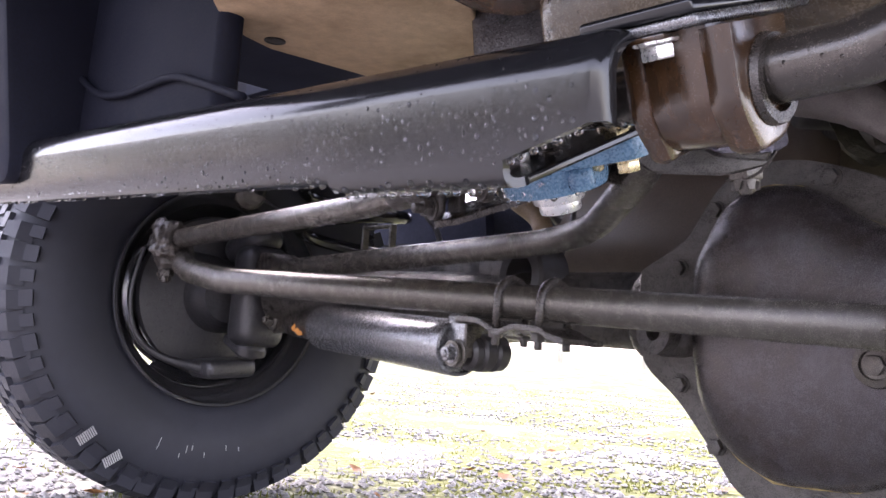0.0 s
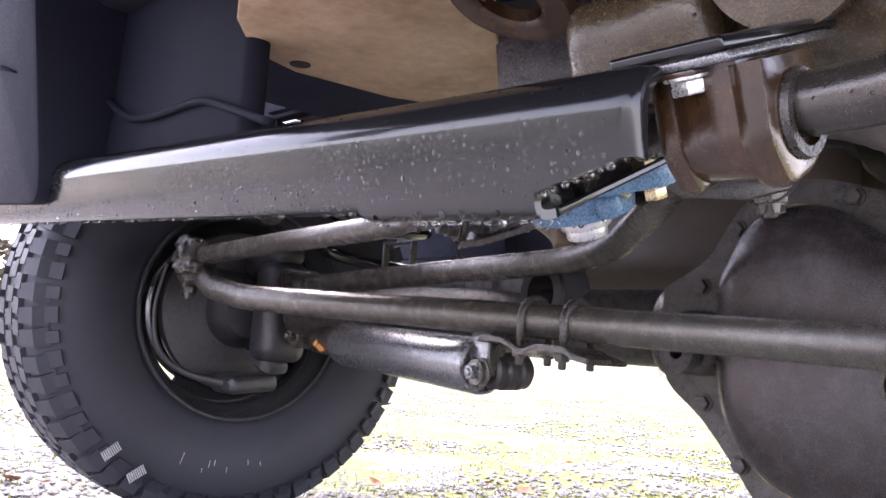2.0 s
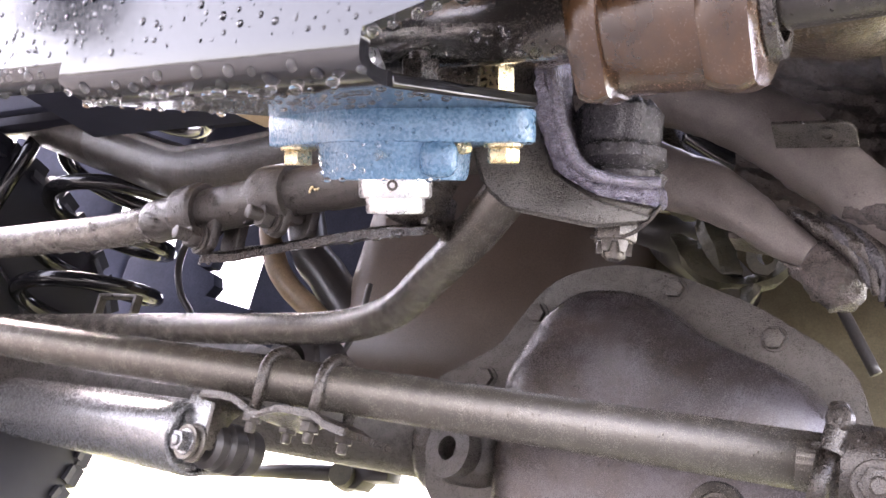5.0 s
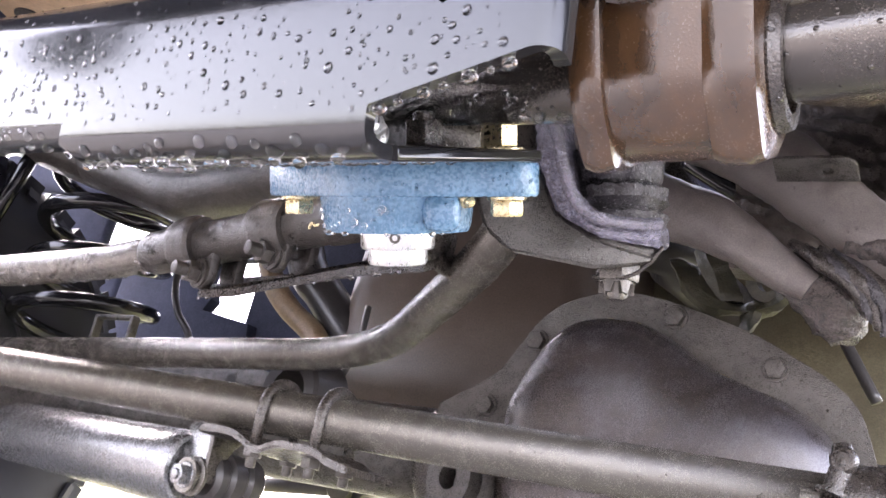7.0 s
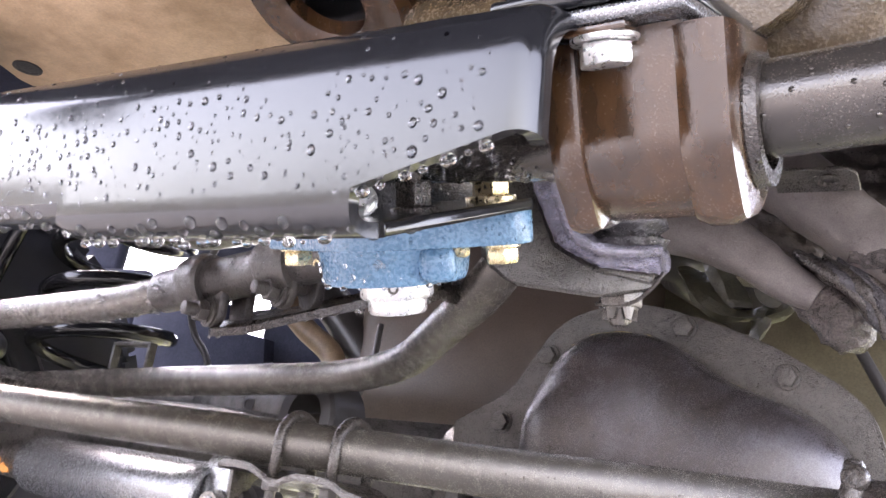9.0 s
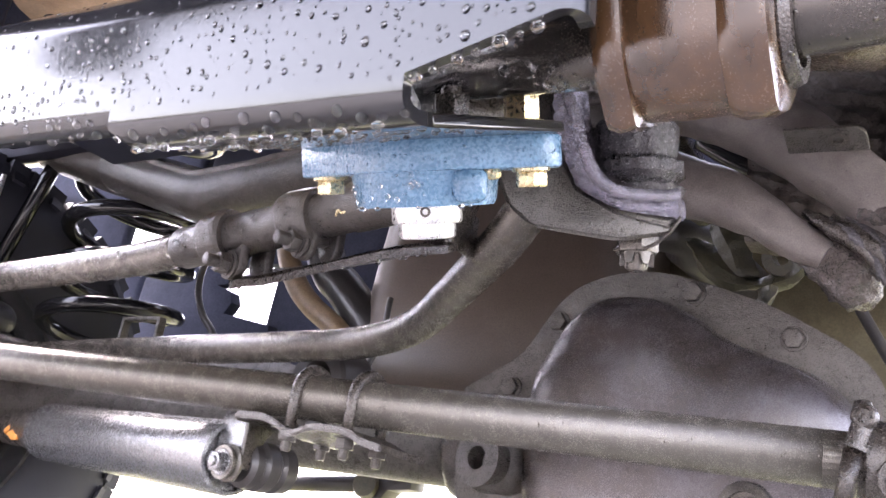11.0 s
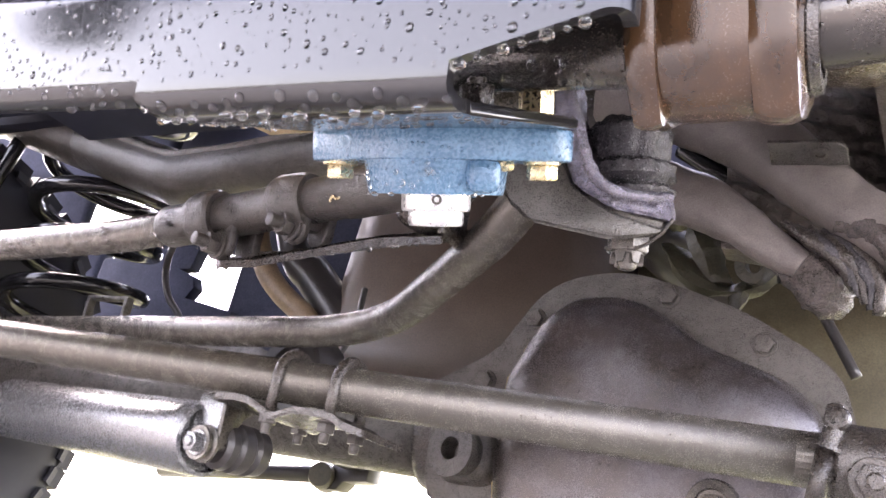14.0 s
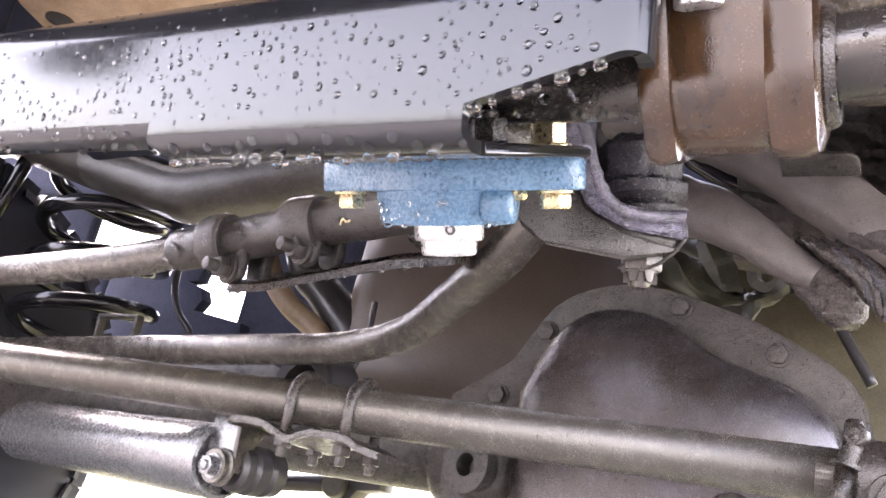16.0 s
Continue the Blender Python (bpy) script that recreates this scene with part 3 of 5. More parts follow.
def castle_nut(bm, at, axis, across, height):
    hexhead(bm, at, axis, across, height * 0.6)
    f = frame_of(axis)
    n = 36
    rings = [[bm.verts.new(Vector(at) + f @ Vector((r * math.cos(2 * math.pi * k / n), r * math.sin(2 * math.pi * k / n), height * (h if h < 0.9 or k % 6 > 2 else 0.66)))) for k in range(n)]
             for r, h in ((across * 0.46, 0.55), (across * 0.45, 0.98), (across * 0.30, 0.98), (across * 0.30, 0.55))]
    for p, q in zip(rings, rings[1:]):
        for k in range(n):
            bm.faces.new((p[k], p[(k + 1) % n], q[(k + 1) % n], q[k]))
    lathe(bm, [(across * 0.26, 0), (across * 0.26, height * 1.05), (across * 0.2, height * 1.15), (0, height * 1.15)], at, axis, 16)


def build_tie_rod():
    rod = thing("tie_rod", TIE_B, "dark wet steel tie rod tube", "tie rod")
    bm = B()
    sweep(bm, [*fillet([(-1.41, 0.716, 0.452), (-1.345, 0.708, 0.418), TIE_A + TIE * 0.05, TIE_B], 0.09)], 0.0200, 28)
    part("tube", bm, ROD, rod)
    bm = B()
    lathe(bm, dense([(0, -0.03), (0.026, -0.03), (0.031, -0.02), (0.031, 0.012), (0.022, 0.024), (0, 0.024)]), (-1.415, 0.715, 0.452), (0.1, 0, 1), 56)
    rough_up(bm, 0.007, 55)
    rough_up(bm, 0.002, 150, 3)
    part("rod_end", bm, SLEEVE, rod)
    bm = B()
    sweep(bm, [TIE_B - TIE * (0.015 - 0.0006 * k) for k in range(26)], [0.0202 if k % 2 else 0.0199 for k in range(26)], 28)
    part("thread", bm, ROD, rod)
    # the clamp and end block past the tube
    bm = B()
    lathe(bm, [(0.0205, 0), (0.0265, 0), (0.0265, 0.016), (0.0205, 0.016)], TIE_B + TIE * 0.003, TIE, 32, True)
    box(bm, TIE_B + Vector((0.011, -0.012, 0.028)), (0.013, 0.018, 0.022), bevel=0.004)
    part("clamp_band", bm, GREASE, rod)
    bm = B()
    lathe(bm, [(0, 0), (0.0078, 0), (0.0088, 0.002), (0.0088, 0.006), (0.0072, 0.0085), (0.0052, 0.0090), (0.0046, 0.0075), (0, 0.0075)], (-0.2315, 0.779, 0.3925), (-0.1, -1, 0.05), 24)
    sweep(bm, [(-0.2325, 0.778, 0.392), (-0.2385, 0.776, 0.3715)], 0.0070, 16)
    lathe(bm, [(0, 0), (0.0105, 0), (0.0105, 0.0030), (0, 0.0030)], (-0.2380, 0.7762, 0.3730), (-0.27, -0.1, -1), 22)
    sweep(bm, [(-0.2385, 0.776, 0.3705), (-0.2450, 0.774, 0.334)], 0.0066, 16)
    part("clamp_bolt", bm, GREASE, rod)
    bm = B()
    sweep(bm, [TIE_B + TIE * 0.004, TIE_B + TIE * 0.012, TIE_B + TIE * 0.11, TIE_B + TIE * 0.16], [0.022, 0.029, 0.029, 0.02], 28)
    rough_up(bm, 0.002, 60)
    part("end_sleeve", bm, GREASE, rod)
    bm = B()
    hexhead(bm, TIE_B + Vector((0.036, -0.028, -0.014)), (0.1, -1, -0.15), 0.021, 0.011, 0.016, 0.006, 0.006)
    part("bolt", bm, GREASE, rod)
    return rod


build_tie_rod()


def build_damper():
    a, b = Vector((-1.178, 0.870, 0.341)), Vector((-0.780, 0.783, 0.3245))
    d = (b - a).normalized()
    L = (b - a).length
    dam = thing("steering_damper", b, "dark grey steering damper, wet speckled paint", "damper")
    bm = B()
    lathe(bm, [(0, 0), (0.033, 0), (0.0350, 0.001), (0.0355, 0.003), (0.0355, L - 0.006), (0.0345, L), (0.031, L + 0.001), (0.030, L - 0.008), (0, L - 0.010)], a, d, 48)
    part("body", bm, DAMPER, dam)
    bm = B()
    lathe(bm, [(0.021, -0.135), (0.0235, -0.13), (0.0245, -0.06), (0.0250, 0.0), (0, 0)], a, d, 32)
    part("dust_tube", bm, GREASE, dam)
    bm = B()
    c = a - d * 0.175
    lathe(bm, [(0, -0.024), (0.012, -0.024), (0.0215, -0.02), (0.0215, 0.02), (0.012, 0.024), (0, 0.024)], c, (0.3, 1, 0.05), 28)
    sweep(bm, [c, a - d * 0.13], 0.011, 14)
    part("rear_eye", bm, GREASE, dam)
    bm = B()
    hexhead(bm, c + Vector((-0.004, -0.025, 0)), (-0.1, -1, 0), 0.02, 0.010, 0.018, 0.006, 0.006)
    part("bolt", bm, ROD, dam)
    bm = B()
    for k in range(5):
        box(bm, a - d * (0.055 + 0.006 * k) + Vector((0, -0.022 - 0.002 * math.sin(k * 2), -0.014 + 0.002 * k)), (0.012, 0.004, 0.007 + 0.002 * (k % 2)), Matrix.Rotation(0.6 * k, 3, "Y"), 0.001)
    part("rust_flake", bm, ORANGE, dam, "orange rust flake")
    # front eye: rubber bush on a stem
    bm = B()
    e = Vector((-0.757, 0.803, 0.321))
    sweep(bm, [b - d * 0.012, e], 0.012, 16)
    lathe(bm, [(0, -0.030), (0.017, -0.030), (0.022, -0.026), (0.0225, -0.018), (0.0195, -0.015), (0.0235, -0.011), (0.0235, 0.002), (0.020, 0.006), (0.0235, 0.010), (0.022, 0.024), (0.014, 0.032), (0, 0.032)], e, (0.14, 1, 0.03), 32)
    part("bush", bm, DULL, dam, "black rubber bush")
    bm = B()
    lathe(bm, [(0.015, 0), (0.0175, 0.001), (0.0175, 0.004), (0.013, 0.006), (0.0155, 0.009), (0.0155, 0.012), (0, 0.012)], (-0.7625, 0.764, 0.3185), (-0.12, -1, -0.05), 28)
    part("washer", bm, ROD, dam)
    bm = B()
    hexhead(bm, (-0.764, 0.753, 0.318), (-0.12, -1, -0.05), 0.0165, 0.009, 0.0120, 0.003, 0.005)
    part("bolt", bm, DAMPER, dam, "bright hex bolt")
    return dam


build_damper()


def build_clamp():
    cl = thing("damper_clamp", on_tie(-0.66) + Vector((0, 0, -0.03)), "greasy steel clamp plate with two U-bolts", "bracket")
    bm = B()
    y0 = on_tie(-0.65).y
    prof = [(-0.738, -0.002), (-0.731, 0.001), (-0.704, 0.001), (-0.688, -0.004), (-0.672, -0.010), (-0.658, -0.005), (-0.645, -0.002), (-0.614, -0.003), (-0.598, -0.009), (-0.576, -0.013)]
    line = spline([(x, 0, on_tie(x).z - 0.0235 + h) for x, h in prof], 4)
    top = [[bm.verts.new((p.x, y0 + dy, p.z + t)) for p in line] for dy, t in ((-0.037, 0.0), (0.034, 0.0), (0.034, -0.006), (-0.037, -0.006))]
    for a, b in zip(top, top[1:] + top[:1]):
        for k in range(len(line) - 1):
            bm.faces.new((a[k], a[k + 1], b[k + 1], b[k]))
    for k in (0, -1):
        bm.faces.new([t[k] for t in top])
    bmesh.ops.recalc_face_normals(bm, faces=bm.faces)
    bmesh.ops.bevel(bm, geom=[e for e in bm.edges if e.calc_face_angle(0) > 1.2], offset=0.0015, segments=2, affect="EDGES")
    part("plate", bm, GREASE, cl)
    bm = B()
    o = [(-0.017 * math.cos(t), -0.040 - 0.018 * math.sin(t)) for t in map(float, np.linspace(0.15, math.pi - 0.15, 12))]
    tab_at = Matrix.Translation((-0.769, 0.771, on_tie(-0.766).z - 0.0215)) @ Matrix.Rotation(radians(-7), 4, "Z") @ Matrix.Rotation(radians(90), 4, "X")
    prism(bm, [(0.022, -0.028), (0.023, -0.002), (0.019, 0.003), (-0.015, 0.003), (-0.019, -0.001), (-0.0195, -0.026)] + o, 0.006, tab_at, 0.0015)
    tab = part("tab", bm, DAMPER, cl, "pale wet steel tab")
    # its side turns back to meet the plate
    bm = B()
    prism(bm, [(0.0, 0.003), (0.036, 0.003), (0.036, -0.006), (0.022, -0.018), (0.013, -0.036), (0.005, -0.050), (-0.003, -0.050), (-0.006, -0.040), (-0.007, 0.0)], 0.005,
          Matrix(((0, 0, 1, -0.7515), (1, 0, 0, 0.7655), (0, 1, 0, on_tie(-0.766).z - 0.0215), (0, 0, 0, 1))), 0.0014)
    part("side_flange", bm, GREASE, tab)
    for x in (-0.680, -0.622):
        c = on_tie(x)
        bm = B()
        r = 0.0245
        pts = [c + Vector((0, -r, -0.038))]
        pts += [c + Vector((0, -r * math.cos(a), r * math.sin(a))) for a in map(float, np.linspace(0, math.pi, 14))]
        pts += [c + Vector((0, r, -0.038))]
        sweep(bm, pts, 0.0052, 12)
        ub = part("u_bolt", bm, GREASE, cl)
        for s in (-r, r):
            bm = B()
            hexhead(bm, c + Vector((0, s, -0.0325)), (0, 0, -1), 0.0145, 0.0085, 0.0100, 0.0085, 0.0046)
            part("nut", bm, SLEEVE, ub)
    return cl


build_clamp()

DRAG_A, DRAG_B = Vector((-1.40, 0.700, 0.470)), Vector((-0.56, 0.668, 0.503))
DRAG = (DRAG_B - DRAG_A).normalized()


def on_drag(x):
    # the link bends up a little towards the sleeve
    return DRAG_A + DRAG * ((x - DRAG_A.x) / DRAG.x) + Vector((0, 0, 0.085 * max(0.0, x + 0.86)))


def build_drag_link():
    dl = thing("drag_link", DRAG_B, "wet brown steel drag link with adjuster sleeve", "drag link")
    bm = B()
    sweep(bm, [DRAG_A + DRAG * 0.04, on_drag(-0.93), on_drag(-0.875), on_drag(-0.85), on_drag(-0.80), on_drag(-0.78)], 0.0160, 24)
    part("tube", bm, ROD, dl)
    bm = B()
    sweep(bm, [on_drag(-0.80), on_drag(-0.795), on_drag(-0.60), on_drag(-0.595), on_drag(-0.50)], [0.016, 0.0195, 0.0195, 0.0215, 0.0215], 24)
    rough_up(bm, 0.0015, 70)
    part("adjuster_sleeve", bm, SLEEVE, dl)
    for x, half, tip in ((-0.744, 0.014, (-0.728, 0.643, 0.475)), (-0.650, 0.017, (-0.652, 0.642, 0.491))):
        c = on_drag(x)
        bm = B()
        lathe(bm, dense([(0.0185, -half), (0.0245, -half), (0.0258, -half + 0.004), (0.0258, half - 0.004), (0.0245, half), (0.0185, half)], 4), c, DRAG, 36, True)
        rough_up(bm, 0.002, 70)
        band = part("clamp_band", bm, SLEEVE, dl)
        axis = Vector((-0.26, -0.955, -0.08)).normalized()
        seat = Vector(tip) - axis * 0.021
        across = axis.cross(Vector((0, 0, 1))).normalized()
        up = across.cross(axis)
        for back, drop in ((0.004, 0.0), (0.030, 0.003)):
            # one of the two round-ended ears that the bolt pulls together
            bm = B()
            at = Matrix((across, up, -axis)).transposed().to_4x4()
            at.translation = seat - axis * back + up * drop
            o = [(0.0135 * math.cos(a), 0.0135 * math.sin(a)) for a in map(float, np.linspace(math.pi, 2 * math.pi, 13))] + [(0.0145, 0.012), (0.0165, 0.032), (-0.0165, 0.032), (-0.0145, 0.012)]
            prism(bm, o, 0.009, at, 0.0022)
            bmesh.ops.triangulate(bm, faces=bm.faces)
            bmesh.ops.subdivide_edges(bm, edges=[e for e in bm.edges if e.calc_length() > 0.006], cuts=1)
            rough_up(bm, 0.0014, 110, 2)
            part("clamp_ear", bm, SLEEVE, band)
        bm = B()
        lathe(bm, [(0, 0), (0.0125, 0), (0.0130, 0.001), (0.0130, 0.0024), (0.0100, 0.0030), (0.0104, 0.0046), (0, 0.0046)], seat - axis * 0.004, axis, 28)
        part("washer", bm, SLEEVE, band)
        bm = B()
        hexhead(bm, seat + axis * 0.0004, axis, 0.0165, 0.0095)
        sweep(bm, [seat + axis * 0.0005 * k for k in range(0, 43)], [0.0058 if k % 3 else 0.0051 for k in range(0, 43)], 14)
        part("bolt", bm, SLEEVE, band)
    bm = B()
    lathe(bm, dense([(0, -0.034), (0.024, -0.034), (0.030, -0.022), (0.030, 0.016), (0.020, 0.026), (0, 0.026)]), (-1.405, 0.698, 0.475), (-0.1, 0, 1), 56)
    rough_up(bm, 0.008, 55, 3)
    rough_up(bm, 0.004, 150, 5)
    part("rod_end", bm, GREASE, dl)
    bm = B()
    sweep(bm, spline([(-0.604, 0.653, 0.5095), (-0.601, 0.651, 0.5135), (-0.597, 0.652, 0.5115), (-0.592, 0.653, 0.5150), (-0.588, 0.655, 0.5160)], 5), 0.0011, 8)
    part("cotter_pin", bm, GOLD, dl, "small bent brass cotter pin")
    bm = B()
    castle_nut(bm, (-1.41, 0.70, 0.42), (0, 0, -1), 0.024, 0.02)
    part("castle_nut", bm, GREASE, dl)
    return dl


build_drag_link()


def build_pitman():
    arm = thing("pitman_arm", (-0.52, 0.71, 0.49), "greasy flat steel pitman arm plate", "steering arm")
    bm = B()
    o = [(-0.728, 0.676), (-0.712, 0.664), (-0.68, 0.668), (-0.63, 0.676), (-0.575, 0.684), (-0.517, 0.690), (-0.517, 0.742), (-0.60, 0.742), (-0.70, 0.735), (-0.728, 0.73)]
    lo = [bm.verts.new((x, y, 0.462 + (x + 0.765) * 0.115 + (y - 0.69) * 0.53 + 0.003 * math.sin(x * 40))) for x, y in o]
    hi = [bm.verts.new(v.co + Vector((0, 0, 0.007))) for v in lo]
    bm.faces.new(lo[::-1])
    bm.faces.new(hi)
    for i in range(len(o)):
        j = (i + 1) % len(o)
        bm.faces.new((lo[i], lo[j], hi[j], hi[i]))
    bmesh.ops.recalc_face_normals(bm, faces=bm.faces)
    part("plate", bm, GREASE, arm)
    bm = B()
    box(bm, (-0.522, 0.715, 0.517), (0.007, 0.04, 0.036), bevel=0.002)
    part("post", bm, GREASE, arm)
    bm = B()
    sweep(bm, spline([(-0.54, 0.70, 0.512), (-0.50, 0.66, 0.53), (-0.46, 0.60, 0.53), (-0.43, 0.545, 0.525)]), [0.026, 0.024, 0.028, 0.036], 16, 0.55)
    part("arm", bm, GREASE, arm)
    return arm


build_pitman()


def build_track_bar():
    tb = thing("track_bar", (-0.70, 0.90, 0.46), "dark wet steel track bar with a bend", "track bar")
    bm = B()
    sweep(bm, fillet([(-1.30, 0.865, 0.436), (-0.700, 0.918, 0.476), (-0.480, 0.720, 0.512), (-0.42, 0.68, 0.565)], 0.24, 14), 0.0180, 26)
    part("bar", bm, ROD, tb)
    bm = B()
    lathe(bm, [(0, -0.03), (0.028, -0.03), (0.03, -0.024), (0.03, 0.024), (0.028, 0.03), (0, 0.03)], (-1.32, 0.864, 0.435), (0.1, 1, 0), 28)
    part("bushing_eye", bm, GREASE, tb)
    return tb


build_track_bar()


def build_track_bracket():
    br = thing("track_bar_bracket", (-0.38, 0.68, 0.485), "gritty grease-caked steel bracket with ball joint", "bracket")

    def slab(front, back, bevel):
        bm = B()
        lo = [bm.verts.new(p) for p in front]
        hi = [bm.verts.new(Vector(p) + Vector(back)) for p in front]
        n = len(front)
        bm.faces.new(lo)
        bm.faces.new(hi[::-1])
        for i in range(n):
            bm.faces.new((lo[i], lo[(i + 1) % n], hi[(i + 1) % n], hi[i]))
        bmesh.ops.recalc_face_normals(bm, faces=bm.faces)
        bmesh.ops.bevel(bm, geom=list(bm.edges), offset=bevel, segments=4, affect="EDGES", clamp_overlap=True)
        return bm

    body = [(-0.470, 0.615, 0.60), (-0.414, 0.630, 0.596), (-0.408, 0.640, 0.548), (-0.394, 0.648, 0.515), (-0.372, 0.660, 0.502), (-0.338, 0.685, 0.499), (-0.340, 0.692, 0.494),
            (-0.374, 0.677, 0.484), (-0.424, 0.642, 0.484), (-0.440, 0.632, 0.497), (-0.448, 0.628, 0.516)]
    bm = slab(body, (-0.010, 0.050, 0.036), 0.007)
    link("plate", bm, CASTING, br, smooth=85)
    rim = [(-0.416, 0.627, 0.598), (-0.400, 0.627, 0.596), (-0.394, 0.640, 0.552), (-0.386, 0.646, 0.530), (-0.374, 0.652, 0.518), (-0.356, 0.668, 0.514), (-0.338, 0.684, 0.521), (-0.335, 0.684, 0.503),
           (-0.370, 0.657, 0.501), (-0.394, 0.644, 0.513), (-0.410, 0.636, 0.548)]
    bm = slab(rim, (-0.008, 0.045, 0.016), 0.002)
    bmesh.ops.triangulate(bm, faces=bm.faces)
    for _ in range(4):
        bmesh.ops.subdivide_edges(bm, edges=[e for e in bm.edges if e.calc_length() > 0.0035], cuts=1)
        bmesh.ops.triangulate(bm, faces=bm.faces)
    rough_up(bm, 0.0022, 330)
    part("grease_crust", bm, GRIT, br, "gritty grease crust, tinted purple-grey for mirrored sky")
    bm = B()
    sweep(bm, spline([(-0.4065, 0.620, 0.598), (-0.3970, 0.622, 0.571), (-0.3905, 0.626, 0.551), (-0.3855, 0.632, 0.532), (-0.3780, 0.640, 0.5165), (-0.366, 0.652, 0.511), (-0.345, 0.672, 0.515), (-0.336, 0.680, 0.519)], 10), 0.0042, 14)
    rough_up(bm, 0.0012, 330)
    part("plate_edge", bm, GRIT, br, "pale gritty rounded plate edge")
    bm = B()
    lathe(bm, [(0, 0.0), (0.026, 0.0), (0.031, 0.006), (0.033, 0.012), (0.027, 0.017), (0.033, 0.022), (0.033, 0.030), (0.028, 0.034), (0.031, 0.038), (0.031, 0.058), (0.024, 0.066), (0, 0.066)],
          (-0.372, 0.703, 0.520), (-0.04, -0.22, 1), 72)
    rough_up(bm, 0.003, 160, 5)
    part("boot", bm, BOOT, br, "pleated grease-caked rubber boot")
    bm = B()
    castle_nut(bm, (-0.371, 0.706, 0.500), (0.0, 0.10, -1), 0.027, 0.022)
    part("castle_nut", bm, ROD, br, "wet castle nut with cotter pin")
    bm = B()
    sweep(bm, spline([(-0.385, 0.698, 0.488), (-0.36, 0.695, 0.487), (-0.345, 0.692, 0.495), (-0.336, 0.690, 0.506)], 4), 0.0014, 8)
    part("cotter_pin", bm, GREASE, br)
    return br


build_track_bracket()


# ---- steering box brace ----
ROLLB = radians(2.7)
BR = Matrix.Translation((-0.350, 0.379, 0.439)) @ Matrix.Rotation(ROLLB, 4, "Y") @ Matrix.Rotation(radians(10), 4, "X")
FLAT = radians(16.0)


def upper_bend(a):
    """Depth and height of the upper bend at angle a from the face."""
    return BEND - BEND * math.cos(a), 0.066 - BEND + BEND * math.sin(a)


def lower_bend(t):
    """Depth and height along the lower bend, from under the face (0) up to it (1)."""
    return 0.020 * (1 - t) ** 2, (1 - t) ** 2 * (-0.0155 + 0.014 * math.tan(FLAT)) - 2 * t * (1 - t) * 0.0170 - t * t * 0.006


BEND = 0.023


def build_brace():
    brace = thing("steering_box_brace", BR @ Vector((0, 0, 0)), "glossy black bent steel brace with water drops", "brace")
    bm = B()
    top, back = 0.066, 0.05

    def column(x, z0, bend):
        """One cross-section of the bent plate, from the lower lip up over the front face to the top lip."""
        pts = []
        if bend:
            # the corner beside the notch is cut round
            u = min(1.0, (x + 0.172) / 0.014)
            reach = 0.25 + 0.75 * math.sqrt(max(0.0, 1 - (1 - u) ** 2))
            pts += [lower_bend(1 - (1 - k / 9) * reach) for k in range(10)]
            z0 = 0.0
        low = upper_bend(0.0)[1]
        pts += [(0.0, z0), (0.0, max(z0 + 0.001, low * 0.5)), (0.0, low)]
        pts += [upper_bend(a) for a in map(float, np.linspace(0, math.pi / 2, 13)[1:])]
        pts += [(back, top)]
        return [(x, y, z) for y, z in pts]

    def skin(cols):
        vs = [[bm.verts.new(BR @ Vector(p)) for p in c] for c in cols]
        for a, b in zip(vs, vs[1:]):
            for k in range(len(a) - 1):
                bm.faces.new((a[k], b[k], b[k + 1], a[k + 1]))
        return vs

    skin([column(x, 0.000, False) for x in np.linspace(-1.05, -0.172, 14)])
    skin([column(x, 0.0, True) for x in np.linspace(-0.172, 0.0, 26)])
    skin([column(x, 0.27 * x, False) for x in np.linspace(0.0, 0.061, 5)])
    # rounded end that turns back
    end = []
    for a in np.linspace(0, math.pi / 2, 7):
        x, dy = 0.061 + 0.007 * math.sin(a), 0.007 - 0.007 * math.cos(a)
        end.append([(px, py + dy, pz - dy * 0.3) for px, py, pz in column(x, 0.27 * x, False)])
    end.append([(px, py + 0.004, pz - 0.0015) for px, py, pz in end[-1]])
    skin(end)
    # soft curl under the long arm
    a0, b0, c0 = Vector((0.0, 0.000)), Vector((0.0, -0.0060)), Vector((0.009, -0.0075))
    curl = [(1 - t) ** 2 * a0 + 2 * t * (1 - t) * b0 + t * t * c0 for t in (k / 8 for k in range(9))]
    lip = [[bm.verts.new(BR @ Vector((x, q.x, q.y))) for q in curl] for x in np.linspace(-1.05, -0.172, 14)]
    for a, b in zip(lip, lip[1:]):
        for k in range(8):
            bm.faces.new((a[k], a[k + 1], b[k + 1], b[k]))
    bmesh.ops.remove_doubles(bm, verts=bm.verts, dist=0.0004)
    bmesh.ops.recalc_face_normals(bm, faces=bm.faces)
    plate = part("plate", bm, BLACK, brace)
    # the lower lip runs back under the steering box and carries the bearing
    bm = B()
    rows = [[bm.verts.new(BR @ Vector((x, y, -0.0155 + (y - 0.006) * math.tan(FLAT)))) for y in (0.0195, 0.08, 0.136, 0.141, 0.145)] for x in (-0.158, -0.09, -0.012, -0.004, 0.0)]
    for a, b in zip(rows, rows[1:]):
        for k in range(4):
            bm.faces.new((a[k], b[k], b[k + 1], a[k + 1]))
    bmesh.ops.recalc_face_normals(bm, faces=bm.faces)
    flange = part("flange", bm, BLACK, brace, "black flange plate under the steering box")
    for ob in (plate, flange):
        so = ob.modifiers.new("thickness", "SOLIDIFY")
        so.thickness, so.offset = 0.006, 0.0
    bv = flange.modifiers.new("edge", "BEVEL")
    bv.width, bv.segments, bv.limit_method = 0.0018, 3, "ANGLE"
    return brace


build_brace()


